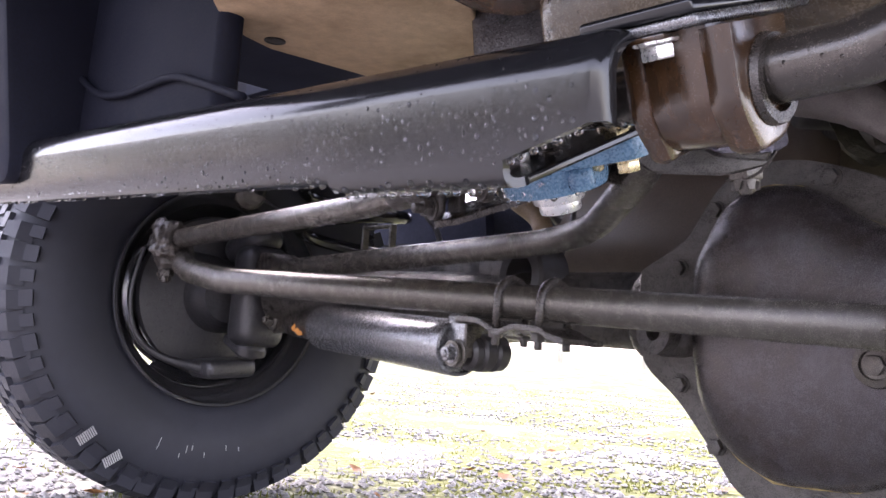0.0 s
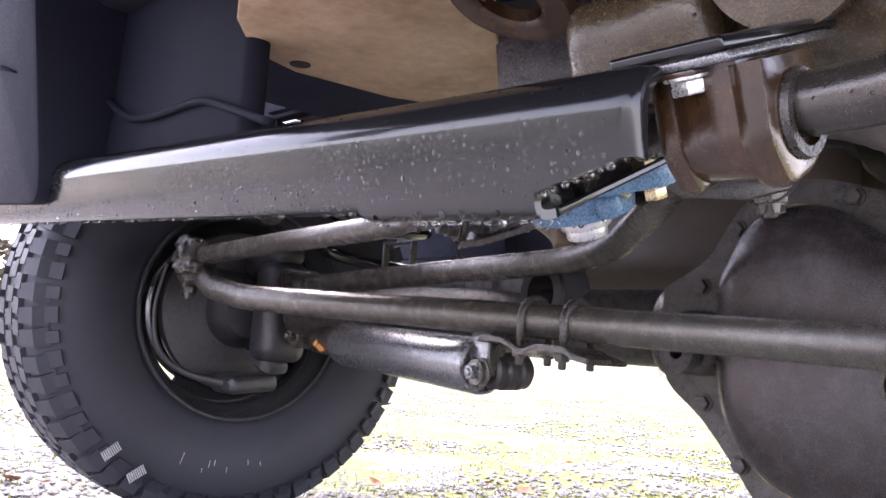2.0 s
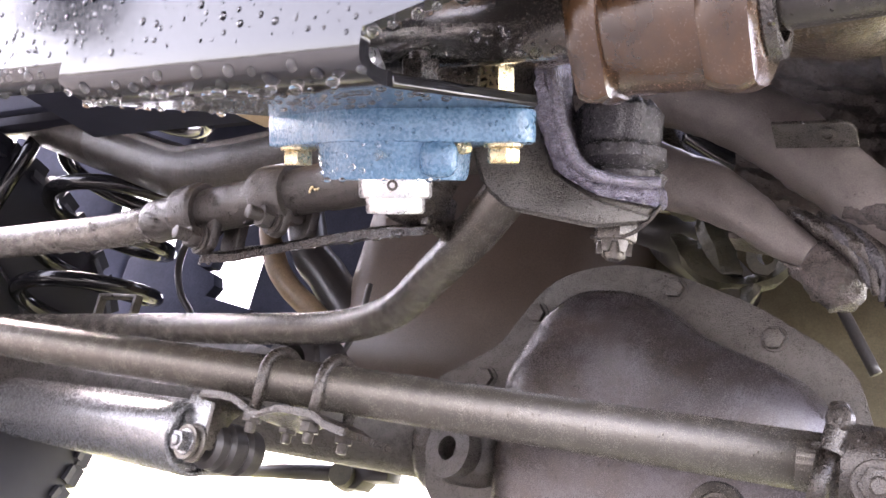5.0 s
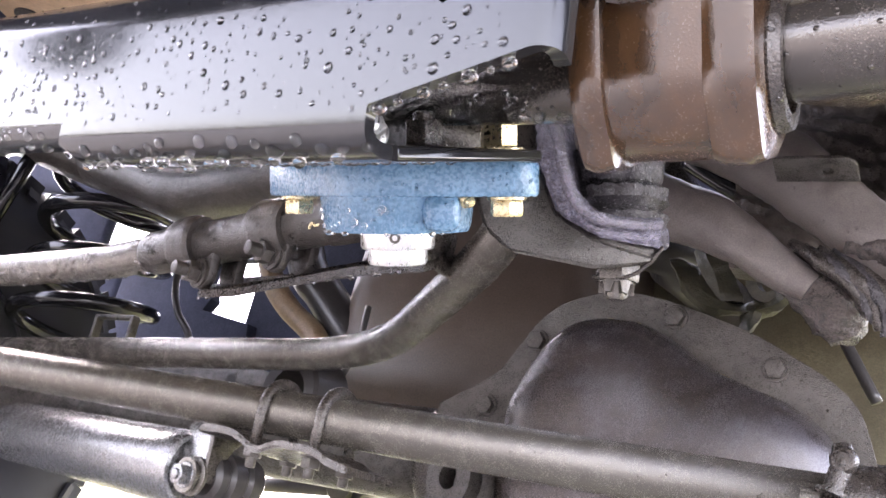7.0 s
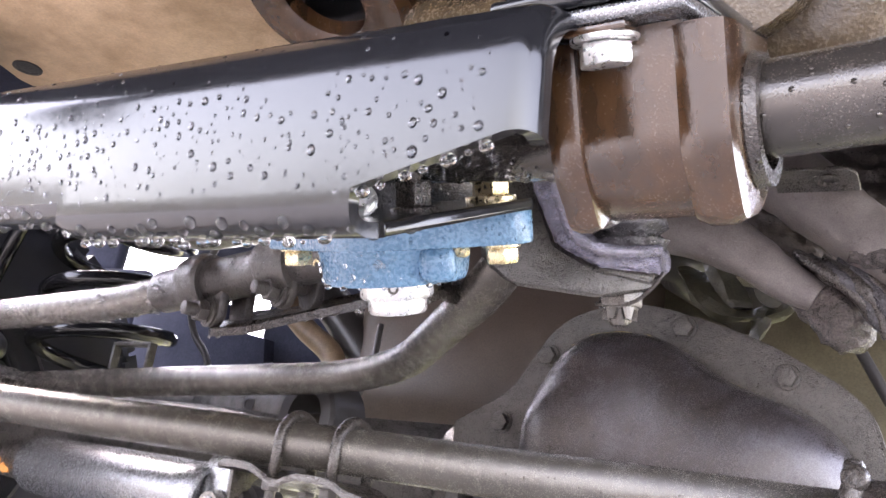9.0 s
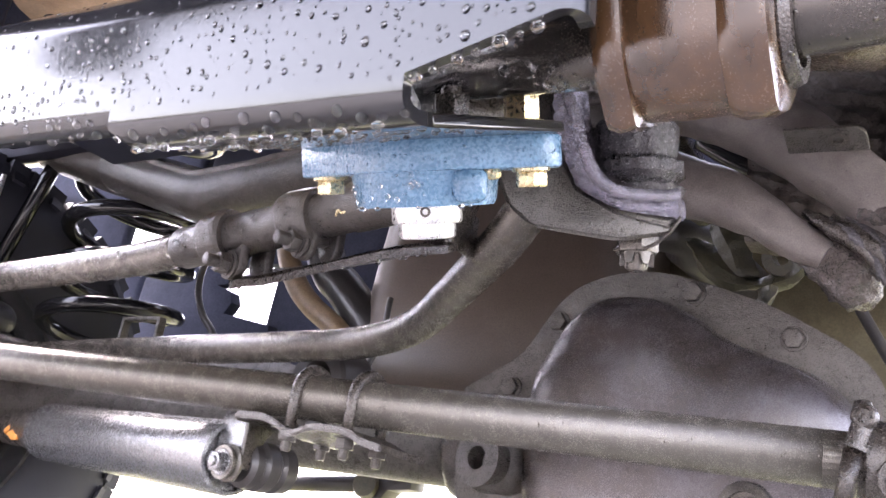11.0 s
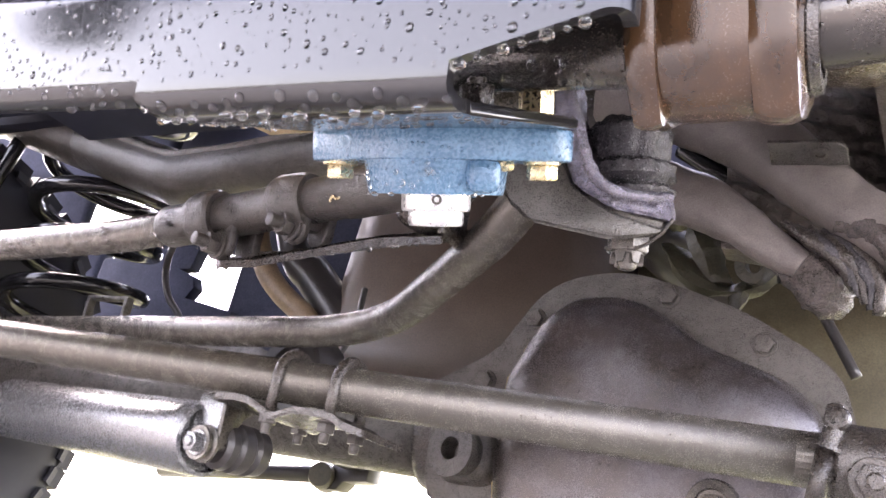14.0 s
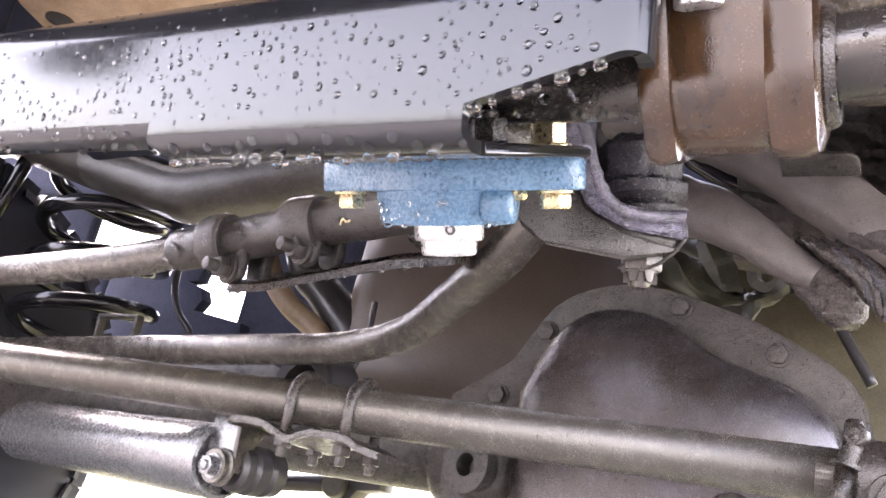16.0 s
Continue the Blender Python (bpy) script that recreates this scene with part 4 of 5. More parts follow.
def build_frame_horn():
    horn = thing("frame_horn", BR @ Vector((-0.95, 0, 0)), "dark wet steel frame horn that holds the brace", "frame horn")
    bm = B()
    o = [(-1.06, 0.020), (-0.846, 0.014), (-0.826, 0.017), (-0.812, 0.028), (-0.805, 0.045), (-0.800, 0.075), (-0.775, 0.42), (-1.06, 0.42)]
    prism(bm, o, 0.15, BR @ Matrix.Translation((0, 0.13, 0)) @ Matrix.Rotation(radians(90), 4, "X"), 0.008)
    part("plate", bm, LINER, horn)
    bm = B()
    sweep(bm, [BR @ Vector((-1.04, -0.023, 0.21)), BR @ Vector((-0.92, -0.023, 0.20)), BR @ Vector((-0.86, -0.023, 0.185))], [0.007, 0.006, 0.003], 10, 0.5)
    part("pressed_rib", bm, LINER, horn)


build_frame_horn()

# flange frame: x along the bar, y back along the lower lip, z out of its upper side
FL = BR @ Matrix.Translation((0, 0.006, -0.0155)) @ Matrix.Rotation(radians(14.5), 4, "X")


def build_bearing():
    m = FL @ Matrix.Translation((-0.087, 0.143, -0.003)) @ Matrix.Rotation(radians(7), 4, "Z")
    up = m.to_3x3() @ Vector((0, 0, 1))
    be = thing("flange_bearing", m.translation, "sky-blue cast iron two-bolt flange bearing, wet", "bearing")
    bm = B()
    o = []
    for cx, r, a0, a1 in ((0.064, 0.017, -62, 62), (0.0, 0.044, 62, 118), (-0.064, 0.017, 118, 242), (0.0, 0.044, 242, 298)):
        o += [(cx + r * math.cos(radians(a)), r * math.sin(radians(a))) for a in map(float, np.linspace(a0, a1, 8))]
    prism(bm, o, -0.018, m @ Matrix.Translation((0, 0, 0.004)), 0.0018)
    hub = part("flange", bm, BLUE, be)
    bm = B()
    lathe(bm, [(0, -0.012), (0.0435, -0.012), (0.0425, -0.014), (0.0405, -0.030), (0.039, -0.033), (0.028, -0.033), (0.027, -0.029), (0, -0.029)], m.translation, up, 48)
    box(bm, m @ Vector((0.036, -0.021, -0.022)), (0.020, 0.020, 0.020), m.to_3x3() @ Matrix.Rotation(radians(30), 3, "Z"), 0.007, 4)
    part("hub", bm, BLUE, be)
    bm = B()
    lathe(bm, [(0.0, -0.028), (0.0205, -0.028), (0.0205, -0.0415), (0.0195, -0.043), (0.0165, -0.043), (0.0165, -0.050), (0.0155, -0.0515), (0, -0.0515)], m.translation, up, 40)
    collar = part("collar", bm, ZINC, be, "bright zinc locking collar")
    bm = B()
    lathe(bm, [(0, 0), (0.003, 0), (0.003, 0.0008), (0.0016, 0.0008), (0.0016, -0.001), (0, -0.001)], m @ Vector((0.008, -0.0188, -0.036)), m.to_3x3() @ Vector((0.4, -1, 0)), 12)
    part("set_screw", bm, ROD, collar)
    for s in (-0.064, 0.064):
        bm = B()
        hexhead(bm, m @ Vector((s, 0, -0.014)), -up, 0.0155, 0.0085, 0.0105)
        hexhead(bm, m @ Vector((s * 0.95, -0.004, 0.0095)), up, 0.0175, 0.0140, 0.0135, 0.005, 0.006)
        part("bolt", bm, GOLD, be, "yellow zinc bolt and nut")
    bm = B()
    lathe(bm, [(0, 0), (0.0042, 0), (0.0042, 0.003), (0.0026, 0.0045), (0.0032, 0.0065), (0.0018, 0.0085), (0, 0.0085)], m @ Vector((0.0445, -0.012, -0.0150)), m.to_3x3() @ Vector((0.75, -0.5, -0.25)), 16)
    part("grease_nipple", bm, GOLD, be, "small brass grease nipple")
    # large shaft nut above the plate
    bm = B()
    hexhead(bm, m @ Vector((-0.004, -0.030, 0.0065)), up, 0.030, 0.014, 0.018, 0.012, 0.009)
    part("shaft_nut", bm, ZINC, be, "dull steel shaft nut")
    return be


build_bearing()


# ---- sway bar in its clamp ----
SWAY = Vector((-0.262, 0.455, 0.485))


def build_sway_bar():
    bm = B()
    sweep(bm, fillet([(-0.43, 0.466, 0.505), (-0.285, 0.455, 0.4885), (-0.175, 0.455, 0.4935), (-0.115, 0.460, 0.5165), (-0.02, 0.500, 0.575), (0.08, 0.60, 0.64)], 0.07), 0.0187, 30)
    solo("sway_bar", bm, SWAY_STEEL, "thick dark wet sway bar tube", "sway bar")
    cl = thing("sway_bar_clamp", SWAY + Vector((0, 0, -0.04)), "rusty wet bushing clamp bolted under a plate", "clamp")

    # the clamp leans back with the plate that it is bolted to
    lean_back = Matrix.Translation(SWAY) @ Matrix.Rotation(radians(22), 4, "X")
    tilt = lean_back.to_3x3()

    def ushape(r, top):
        return [(-r, top)] + [(-r * math.cos(a), -r * math.sin(a)) for a in np.linspace(0, math.pi, 41)] + [(r, top)]

    def slab(bm, r, top, x0, x1, inset):
        rows = []
        for x, s in ((x0, r - inset), (x0 + inset * 0.3, r - inset * 0.3), (x0 + inset, r), (x1 - inset, r), (x1 - inset * 0.3, r - inset * 0.3), (x1, r - inset)):
            rows.append([bm.verts.new(lean_back @ Vector((x, y, z))) for y, z in ushape(s, top)])
        for a, b in zip(rows, rows[1:]):
            for k in range(len(a)):
                j = (k + 1) % len(a)
                bm.faces.new((a[k], a[j], b[j], b[k]))
        bm.faces.new(rows[0])
        bm.faces.new(rows[-1][::-1])
        bmesh.ops.recalc_face_normals(bm, faces=bm.faces)

    def sag(bm, far, width):
        """Rubber that droops into a soft drip at the bottom."""
        for v in bm.verts:
            q = v.co - SWAY
            if q.z < 0:
                v.co.z -= far * math.exp(-((q.y + 0.003) / width) ** 2)

    bm = B()
    slab(bm, 0.0350, 0.036, 0.014, 0.036, 0.007)
    rough_up(bm, 0.001, 50)
    sag(bm, 0.0045, 0.010)
    part("bushing_lip", bm, RUST, cl)
    bm = B()
    slab(bm, 0.0350, 0.036, -0.036, -0.020, 0.006)
    rough_up(bm, 0.001, 50, 4)
    sag(bm, 0.0055, 0.007)
    part("bushing_lip", bm, RUST, cl)
    bm = B()
    slab(bm, 0.0325, 0.038, -0.022, 0.020, 0.002)
    rough_up(bm, 0.0005, 45, 8)
    part("strap", bm, RUST, cl)
    bm = B()
    lathe(bm, [(0.0188, 0.0), (0.025, 0.0), (0.0265, 0.003), (0.025, 0.007), (0.0188, 0.007)], SWAY + Vector((0.034, 0, 0.002)), AX, 36, True)
    part("bushing_ring", bm, GREASE, cl)
    for y in (-0.037, 0.062):
        bm = B()
        box(bm, lean_back @ Vector((-0.008, y, 0.0365)), (0.024, 0.022, 0.0034), tilt, 0.001)
        part("ear", bm, RUST, cl)
        bm = B()
        hexhead(bm, lean_back @ Vector((-0.008, y, 0.0350)), tilt @ Vector((0, 0, -1)), 0.0175, 0.0085, 0.0128)
        part("bolt", bm, ZINC, cl, "bright zinc hex bolt")
    bm = B()
    box(bm, lean_back @ Vector((-0.008, 0.022, 0.0415)), (0.066, 0.142, 0.006), tilt, 0.002, 3)
    rough_up(bm, 0.001, 60)
    part("spacer_plate", bm, DAMPER, cl, "worn bright steel spacer plate")
    bm = B()
    box(bm, lean_back @ Vector((-0.012, 0.024, 0.0490)), (0.072, 0.150, 0.008), tilt, 0.0025, 3)
    part("plate", bm, BLACK, cl, "glossy black backing plate")
    return cl


build_sway_bar()


# ---- steering box, frame, engine and body round them ----
def build_steering_box():
    sb = thing("steering_box", (-0.40, 0.52, 0.53), "greasy brown cast steering box with water drops", "steering box")
    bm = B()
    box(bm, (-0.372, 0.545, 0.585), (0.130, 0.12, 0.085), Matrix.Rotation(radians(22), 3, "X"), 0.028, 4)
    box(bm, (-0.300, 0.565, 0.660), (0.285, 0.13, 0.190), Matrix.Rotation(radians(14), 3, "Y") @ Matrix.Rotation(radians(22), 3, "X"), 0.045, 6)
    lathe(bm, [(0, -0.02), (0.045, -0.02), (0.052, -0.012), (0.052, 0.03), (0, 0.03)], (-0.255, 0.505, 0.612), (0.1, -1, -0.4), 40)
    bmesh.ops.subdivide_edges(bm, edges=[e for e in bm.edges if e.calc_length() > 0.02], cuts=3, use_grid_fill=True)
    rough_up(bm, 0.003, 25)
    part("casting", bm, WET_OLIVE, sb)
    bm = B()
    a = FL @ Vector((-0.082, 0.118, 0))
    u = FL.to_3x3() @ Vector((0, 0, 1))
    lathe(bm, [(0.016, 0.0), (0.016, 0.03), (0.030, 0.034), (0.031, 0.055), (0, 0.055)], a, u, 28)
    part("sector_shaft", bm, BOOT, sb)
    bm = B()
    hexhead(bm, (-0.3875, 0.428, 0.4570), (0.55, -0.8, 0.1), 0.0125, 0.007, 0.0085, 0.003, 0.004)
    part("bolt", bm, ZINC, sb, "pale zinc bolt head")
    bm = B()
    hexhead(bm, FL @ Vector((-0.030, 0.080, 0.0045)), FL.to_3x3() @ Vector((0, 0, 1)), 0.016, 0.012, 0.011, 0.004, 0.005)
    part("lock_nut", bm, GREASE, sb)
    bm = B()
    box(bm, (-0.572, 0.625, 0.672), (0.100, 0.02, 0.135), Matrix.Rotation(radians(-9), 3, "Y") @ Matrix.Rotation(radians(20), 3, "Z"), 0.006, 3)
    rough_up(bm, 0.002, 60)
    part("mount_plate", bm, BOOT, sb, "wet black mounting plate")
    return sb


build_steering_box()


def build_frame():
    bm = B()
    box(bm, (-0.150, 1.05, 0.700), (0.075, 1.15, 0.13), Matrix.Rotation(radians(-3), 3, "Z"), 0.012, 3)
    fr = thing("frame_rail", (-0.180, 1.05, 0.63), "brown dirty steel frame rail", "frame rail")
    part("rail", bm, MUD, fr)
    bm = B()
    box(bm, (-0.150, 1.05, 0.632), (0.090, 1.12, 0.007), Matrix.Rotation(radians(-3), 3, "Z"), 0.002)
    rough_up(bm, 0.001, 40)
    part("lower_flange", bm, MUD, fr)
    for y in (0.62, 0.80, 0.98):
        bm = B()
        hexhead(bm, (-0.160 - 0.05 * (y - 1.05), y, 0.6285), (0, 0, -1), 0.017, 0.008, 0.013)
        part("bolt", bm, GREASE, fr)
    cm = thing("crossmember", (-0.9, 0.95, 0.68), "brown wet pressed steel front crossmember", "crossmember")
    bm = B()
    line = fillet([(-1.62, 0.95, 0.855), (-1.287, 0.95, 0.751), (-1.085, 0.95, 0.688), (-0.98, 0.95, 0.694), (-0.86, 0.955, 0.712), (-0.45, 0.96, 0.725)], 0.10)
    sweep(bm, line, 0.048, 40, 0.80)
    rough_up(bm, 0.003, 30)
    part("beam", bm, SLEEVE, cm)
    bm = B()
    sweep(bm, [p + Vector((0.0, -0.042, 0.020)) for p in line], 0.0055, 10)
    part("weld_seam", bm, CAKED, cm)
    bm = B()
    sweep(bm, fillet([(-1.60, 0.93, 0.80), (-1.25, 0.93, 0.80), (-0.95, 0.94, 0.83)], 0.1), 0.03, 20, 0.8)
    part("brace_tube", bm, SLEEVE, cm)


build_frame()


def build_arms():
    ar = thing("cast_arm_bracket", (-0.25, 0.86, 0.48), "dirty brown cast arms meeting in a caked tip", "bracket")
    bm = B()
    sweep(bm, spline([(-0.450, 0.84, 0.705), (-0.375, 0.85, 0.684), (-0.325, 0.85, 0.662), (-0.290, 0.85, 0.637), (-0.262, 0.85, 0.609), (-0.232, 0.85, 0.583), (-0.198, 0.85, 0.557), (-0.172, 0.85, 0.535)], 10), [0.034, 0.033, 0.034, 0.033, 0.030, 0.029, 0.030, 0.027], 40, 0.92)
    rough_up(bm, 0.003, 30)
    rough_up(bm, 0.0012, 130, 4)
    upper = part("arm", bm, DUSTY, ar)
    bm = B()
    sweep(bm, spline([(-0.242, 0.832, 0.562), (-0.222, 0.830, 0.558), (-0.200, 0.826, 0.541), (-0.180, 0.828, 0.522)], 14), [0.005, 0.009, 0.011, 0.008], 40)
    rough_up(bm, 0.004, 90, 3)
    rough_up(bm, 0.0016, 330, 5)
    part("mud_crust", bm, CAKED, upper, "crust of gritty wet mud")
    bm = B()
    sweep(bm, spline([(-0.455, 0.85, 0.640), (-0.400, 0.855, 0.613), (-0.352, 0.855, 0.594), (-0.318, 0.855, 0.572), (-0.290, 0.855, 0.550), (-0.268, 0.858, 0.536)], 10), [0.028, 0.028, 0.025, 0.020, 0.016, 0.013], 36)
    rough_up(bm, 0.002, 40)
    rough_up(bm, 0.0008, 150, 4)
    part("arm", bm, DUSTY, ar)
    bm = B()
    sweep(bm, spline([(-0.296, 0.862, 0.556), (-0.274, 0.868, 0.545), (-0.257, 0.874, 0.530), (-0.247, 0.878, 0.513), (-0.244, 0.880, 0.500)], 14), [0.013, 0.018, 0.022, 0.021, 0.012], 56)
    rough_up(bm, 0.005, 45, 2)
    rough_up(bm, 0.0026, 130, 6)
    rough_up(bm, 0.0014, 420, 9)
    part("caked_tip", bm, CAKED, ar, "caked gritty mud tip")
    # folds of the boot that run down from between the arms
    for k in range(5):
        bm = B()
        sweep(bm, spline([(-0.284 + 0.011 * k, 0.852, 0.572 - 0.002 * k), (-0.262 + 0.010 * k, 0.846, 0.555 - 0.003 * k), (-0.240 + 0.008 * k, 0.848, 0.537 - 0.005 * k), (-0.226 + 0.004 * k, 0.856, 0.514 - 0.005 * k)], 10), [0.0045, 0.0075, 0.0095, 0.0085, 0.006], 18, 0.7)
        rough_up(bm, 0.0022, 70, k)
        rough_up(bm, 0.0010, 260, k)
        part("boot_pleat", bm, BOOT if k % 2 else GREASE, ar)
    bm = B()
    o = [(-0.030, -0.014), (0.016, -0.014)] + [(0.018 + 0.012 * math.sin(t), -0.002 - 0.012 * math.cos(t)) for t in map(float, np.linspace(0, math.pi / 2, 6))] + [(0.030, 0.014), (-0.030, 0.014)]
    prism(bm, o, 0.004, Matrix.Translation((-0.2615, 0.806, 0.613)) @ Matrix.Rotation(radians(-14), 4, "X") @ Matrix.Rotation(radians(3), 4, "Y"), 0.0012)
    tab = part("tab", bm, CASTING, ar, "thin wet steel tab")
    bm = B()
    lathe(bm, [(0.004, 0), (0.0072, 0), (0.0078, 0.0016), (0.0042, 0.002)], (-0.252, 0.803, 0.6125), (0, -0.24, -0.97), 18, True)
    part("hole_rim", bm, ROD, tab)
    return ar


build_arms()


def build_frame_bracket():
    bm = B()
    nx, nz = 60, 120
    front = [[bm.verts.new((-0.345 + 0.162 * i / nx, 0.915 + 0.030 * (i / nx) ** 2 - 0.0022 * math.sin(0.9 * j + 0.10 * i + 2.0 * noise.noise(Vector((i * 0.1, j * 0.1, 0))))
                            - 0.004 * noise.noise(Vector((i * 0.3, j * 0.3, 4))), 0.575 + 0.35 * j / nz - 0.02 * math.sin(i / nx * 1.6))) for j in range(nz + 1)] for i in range(nx + 1)]
    back = [[bm.verts.new(front[i][j].co + Vector((0, 0.03, 0))) for j in (0, nz)] for i in (0, nx)]
    for i in range(nx):
        for j in range(nz):
            bm.faces.new((front[i][j], front[i + 1][j], front[i + 1][j + 1], front[i][j + 1]))
    bm.faces.new((back[0][0], back[0][1], back[1][1], back[1][0]))
    bm.faces.new([front[0][j] for j in range(nz + 1)] + [back[0][1], back[0][0]])
    bm.faces.new([front[nx][j] for j in range(nz, -1, -1)] + [back[1][0], back[1][1]])
    bm.faces.new([front[i][0] for i in range(nx, -1, -1)] + [back[0][0], back[1][0]])
    bm.faces.new([front[i][nz] for i in range(nx + 1)] + [back[1][1], back[0][1]])
    bmesh.ops.recalc_face_normals(bm, faces=bm.faces)
    solo("frame_bracket", bm, MUD, "mud-brown ridged steel bracket on the frame rail", "bracket")
    bm = B()
    sweep(bm, spline([(-0.395, 0.93, 0.690), (-0.362, 0.93, 0.666), (-0.3335, 0.93, 0.6465), (-0.308, 0.93, 0.616), (-0.291, 0.93, 0.5845), (-0.288, 0.94, 0.550)]), 0.0095, 18)
    solo("steering_hose", bm, BLACK, "wet black rubber hose between the cast arms", "hose")


build_frame_bracket()


def build_engine():
    en = thing("oil_pan", (-0.8, 1.2, 0.46), "smooth brown painted engine oil pan", "oil pan")
    bm = B()
    box(bm, (-0.738, 1.33, 0.640), (0.415, 0.40, 0.46), Matrix.Rotation(radians(-8), 3, "X"), 0.07, 5)
    part("pan", bm, BROWN, en)
    bm = B()
    box(bm, (-0.72, 1.33, 0.88), (0.42, 0.5, 0.02), bevel=0.004)
    part("pan_rail", bm, GREASE, en)
    bm = B()
    box(bm, (-0.35, 1.50, 0.62), (0.50, 0.42, 0.36), Matrix.Rotation(radians(15), 3, "Y"), 0.05, 4)
    rough_up(bm, 0.02, 9)
    solo("transmission_case", bm, CASE, "olive-brown cast gearbox case", "gearbox")
    ps = thing("propeller_shaft", (-0.4, 1.15, 0.5), "olive dirty shaft yoke above the axle", "shaft")
    bm = B()
    sweep(bm, [(-0.47, 1.02, 0.635), (-0.445, 1.06, 0.640), (-0.44, 1.07, 0.64), (-0.40, 1.5, 0.66)], [0.020, 0.022, 0.032, 0.032], 24)
    part("tube", bm, DULL, ps)
    for pts, radii in (([(-0.420, 1.01, 0.617), (-0.406, 1.0, 0.600), (-0.383, 1.0, 0.573), (-0.349, 1.0, 0.563), (-0.322, 1.0, 0.570), (-0.306, 1.0, 0.588), (-0.300, 1.01, 0.61)], [0.010, 0.012, 0.011, 0.010, 0.011, 0.012, 0.010]),
                       ([(-0.385, 1.02, 0.645), (-0.378, 1.0, 0.622), (-0.368, 1.0, 0.597), (-0.362, 1.0, 0.570)], [0.013, 0.015, 0.012, 0.009]),
                       ([(-0.335, 1.01, 0.575), (-0.342, 1.0, 0.552), (-0.352, 1.0, 0.528), (-0.365, 1.01, 0.505)], [0.007, 0.010, 0.010, 0.008]),
                       ([(-0.43, 1.02, 0.655), (-0.40, 1.02, 0.648), (-0.365, 1.02, 0.655), (-0.33, 1.03, 0.64)], [0.016, 0.014, 0.013, 0.010])):
        bm = B()
        sweep(bm, spline(pts, 10), [1.35 * r for r in radii], 8, 0.55)
        rough_up(bm, 0.012, 30, len(pts))
        rough_up(bm, 0.002, 160)
        part("yoke", bm, OLIVE, ps)
    bm = B()
    lathe(bm, [(0.0090, 0), (0.0190, 0), (0.0200, 0.003), (0.0210, 0.018), (0.0090, 0.018)], (-0.3265, 0.988, 0.5865), (0.1, 1, 0.25), 28, True)
    part("yoke_ear", bm, OLIVE, ps)
    bm = B()
    sweep(bm, [(-0.52, 1.0, 0.66), (-0.43, 1.02, 0.655)], 0.010, 14)
    part("stub", bm, RUST, ps, "rusty stub")
    bm = B()
    sweep(bm, spline([(-0.300, 1.02, 0.62), (-0.262, 1.02, 0.545), (-0.232, 1.02, 0.485)]), 0.0055, 14)
    solo("brake_line", bm, DULL, "black rubber hose beside the axle", "hose")


build_engine()


def build_coil():
    sp = thing("coil_spring", (-1.31, 1.0, 0.46), "glossy black coil spring on its seat", "coil spring")
    bm = B()
    pts = []
    for k in range(6 * 28 + 1):
        a = 2 * math.pi * k / 28
        pts.append(Vector((-1.352 + 0.100 * math.cos(a), 1.045 + 0.100 * math.sin(a), 0.475 + 0.078 * k / 28)))
    sweep(bm, pts, 0.0125, 16)
    part("coil", bm, BLACK, sp)
    sh = thing("shock_absorber", (-1.42, 0.93, 0.55), "slim dark shock absorber with a rubber bush", "shock absorber")
    bm = B()
    sweep(bm, [(-1.47, 0.905, 0.585), (-1.44, 0.97, 0.95)], 0.012, 20)
    part("tube", bm, BLACK, sh)
    bm = B()
    lathe(bm, [(0, -0.03), (0.02, -0.03), (0.026, -0.022), (0.022, -0.014), (0.027, -0.008), (0.027, 0.008), (0.022, 0.014), (0.026, 0.022), (0.02, 0.03), (0, 0.03)], (-1.50, 0.90, 0.585), (1, -0.3, 0), 28)
    part("bush", bm, ROD, sh)
    bm = B()
    sweep(bm, [(-1.47, 0.87, 0.60), (-1.45, 0.86, 0.72)], 0.004, 10)
    solo("sensor_wire", bm, ZINC, "thin bright steel rod beside the spring", "rod")
    for pts, r, mat, name, label, cat in (
            ([(-1.150, 1.09, 0.500), (-1.1796, 1.1, 0.537), (-1.212, 1.1, 0.568), (-1.2326, 1.1, 0.6113), (-1.228, 1.1, 0.6623), (-1.19, 1.1, 0.74)], 0.0055, DULL, "brake_hose", "black rubber brake hose", "hose"),
            ([(-0.93, 1.11, 0.520), (-0.957, 1.12, 0.549), (-1.012, 1.12, 0.585), (-1.055, 1.12, 0.628), (-1.095, 1.13, 0.70), (-1.11, 1.16, 0.80)], 0.017, TAN_RUBBER, "tan_hose", "tan rubber hose behind the arm", "hose"),
            ([(-0.80, 0.98, 0.44), (-0.79, 1.0, 0.50), (-0.80, 1.02, 0.56)], 0.004, DULL, "vent_hose", "thin black vent hose", "hose"),
            ([(-0.896, 1.15, 0.539), (-0.93, 1.15, 0.572), (-0.979, 1.15, 0.619), (-1.021, 1.15, 0.66), (-1.091, 1.17, 0.79)], 0.030, DULL, "air_duct", "dull black duct beside the oil pan", "duct")):
        bm = B()
        sweep(bm, spline(pts), r, 14)
        solo(name, bm, mat, label, cat)


build_coil()


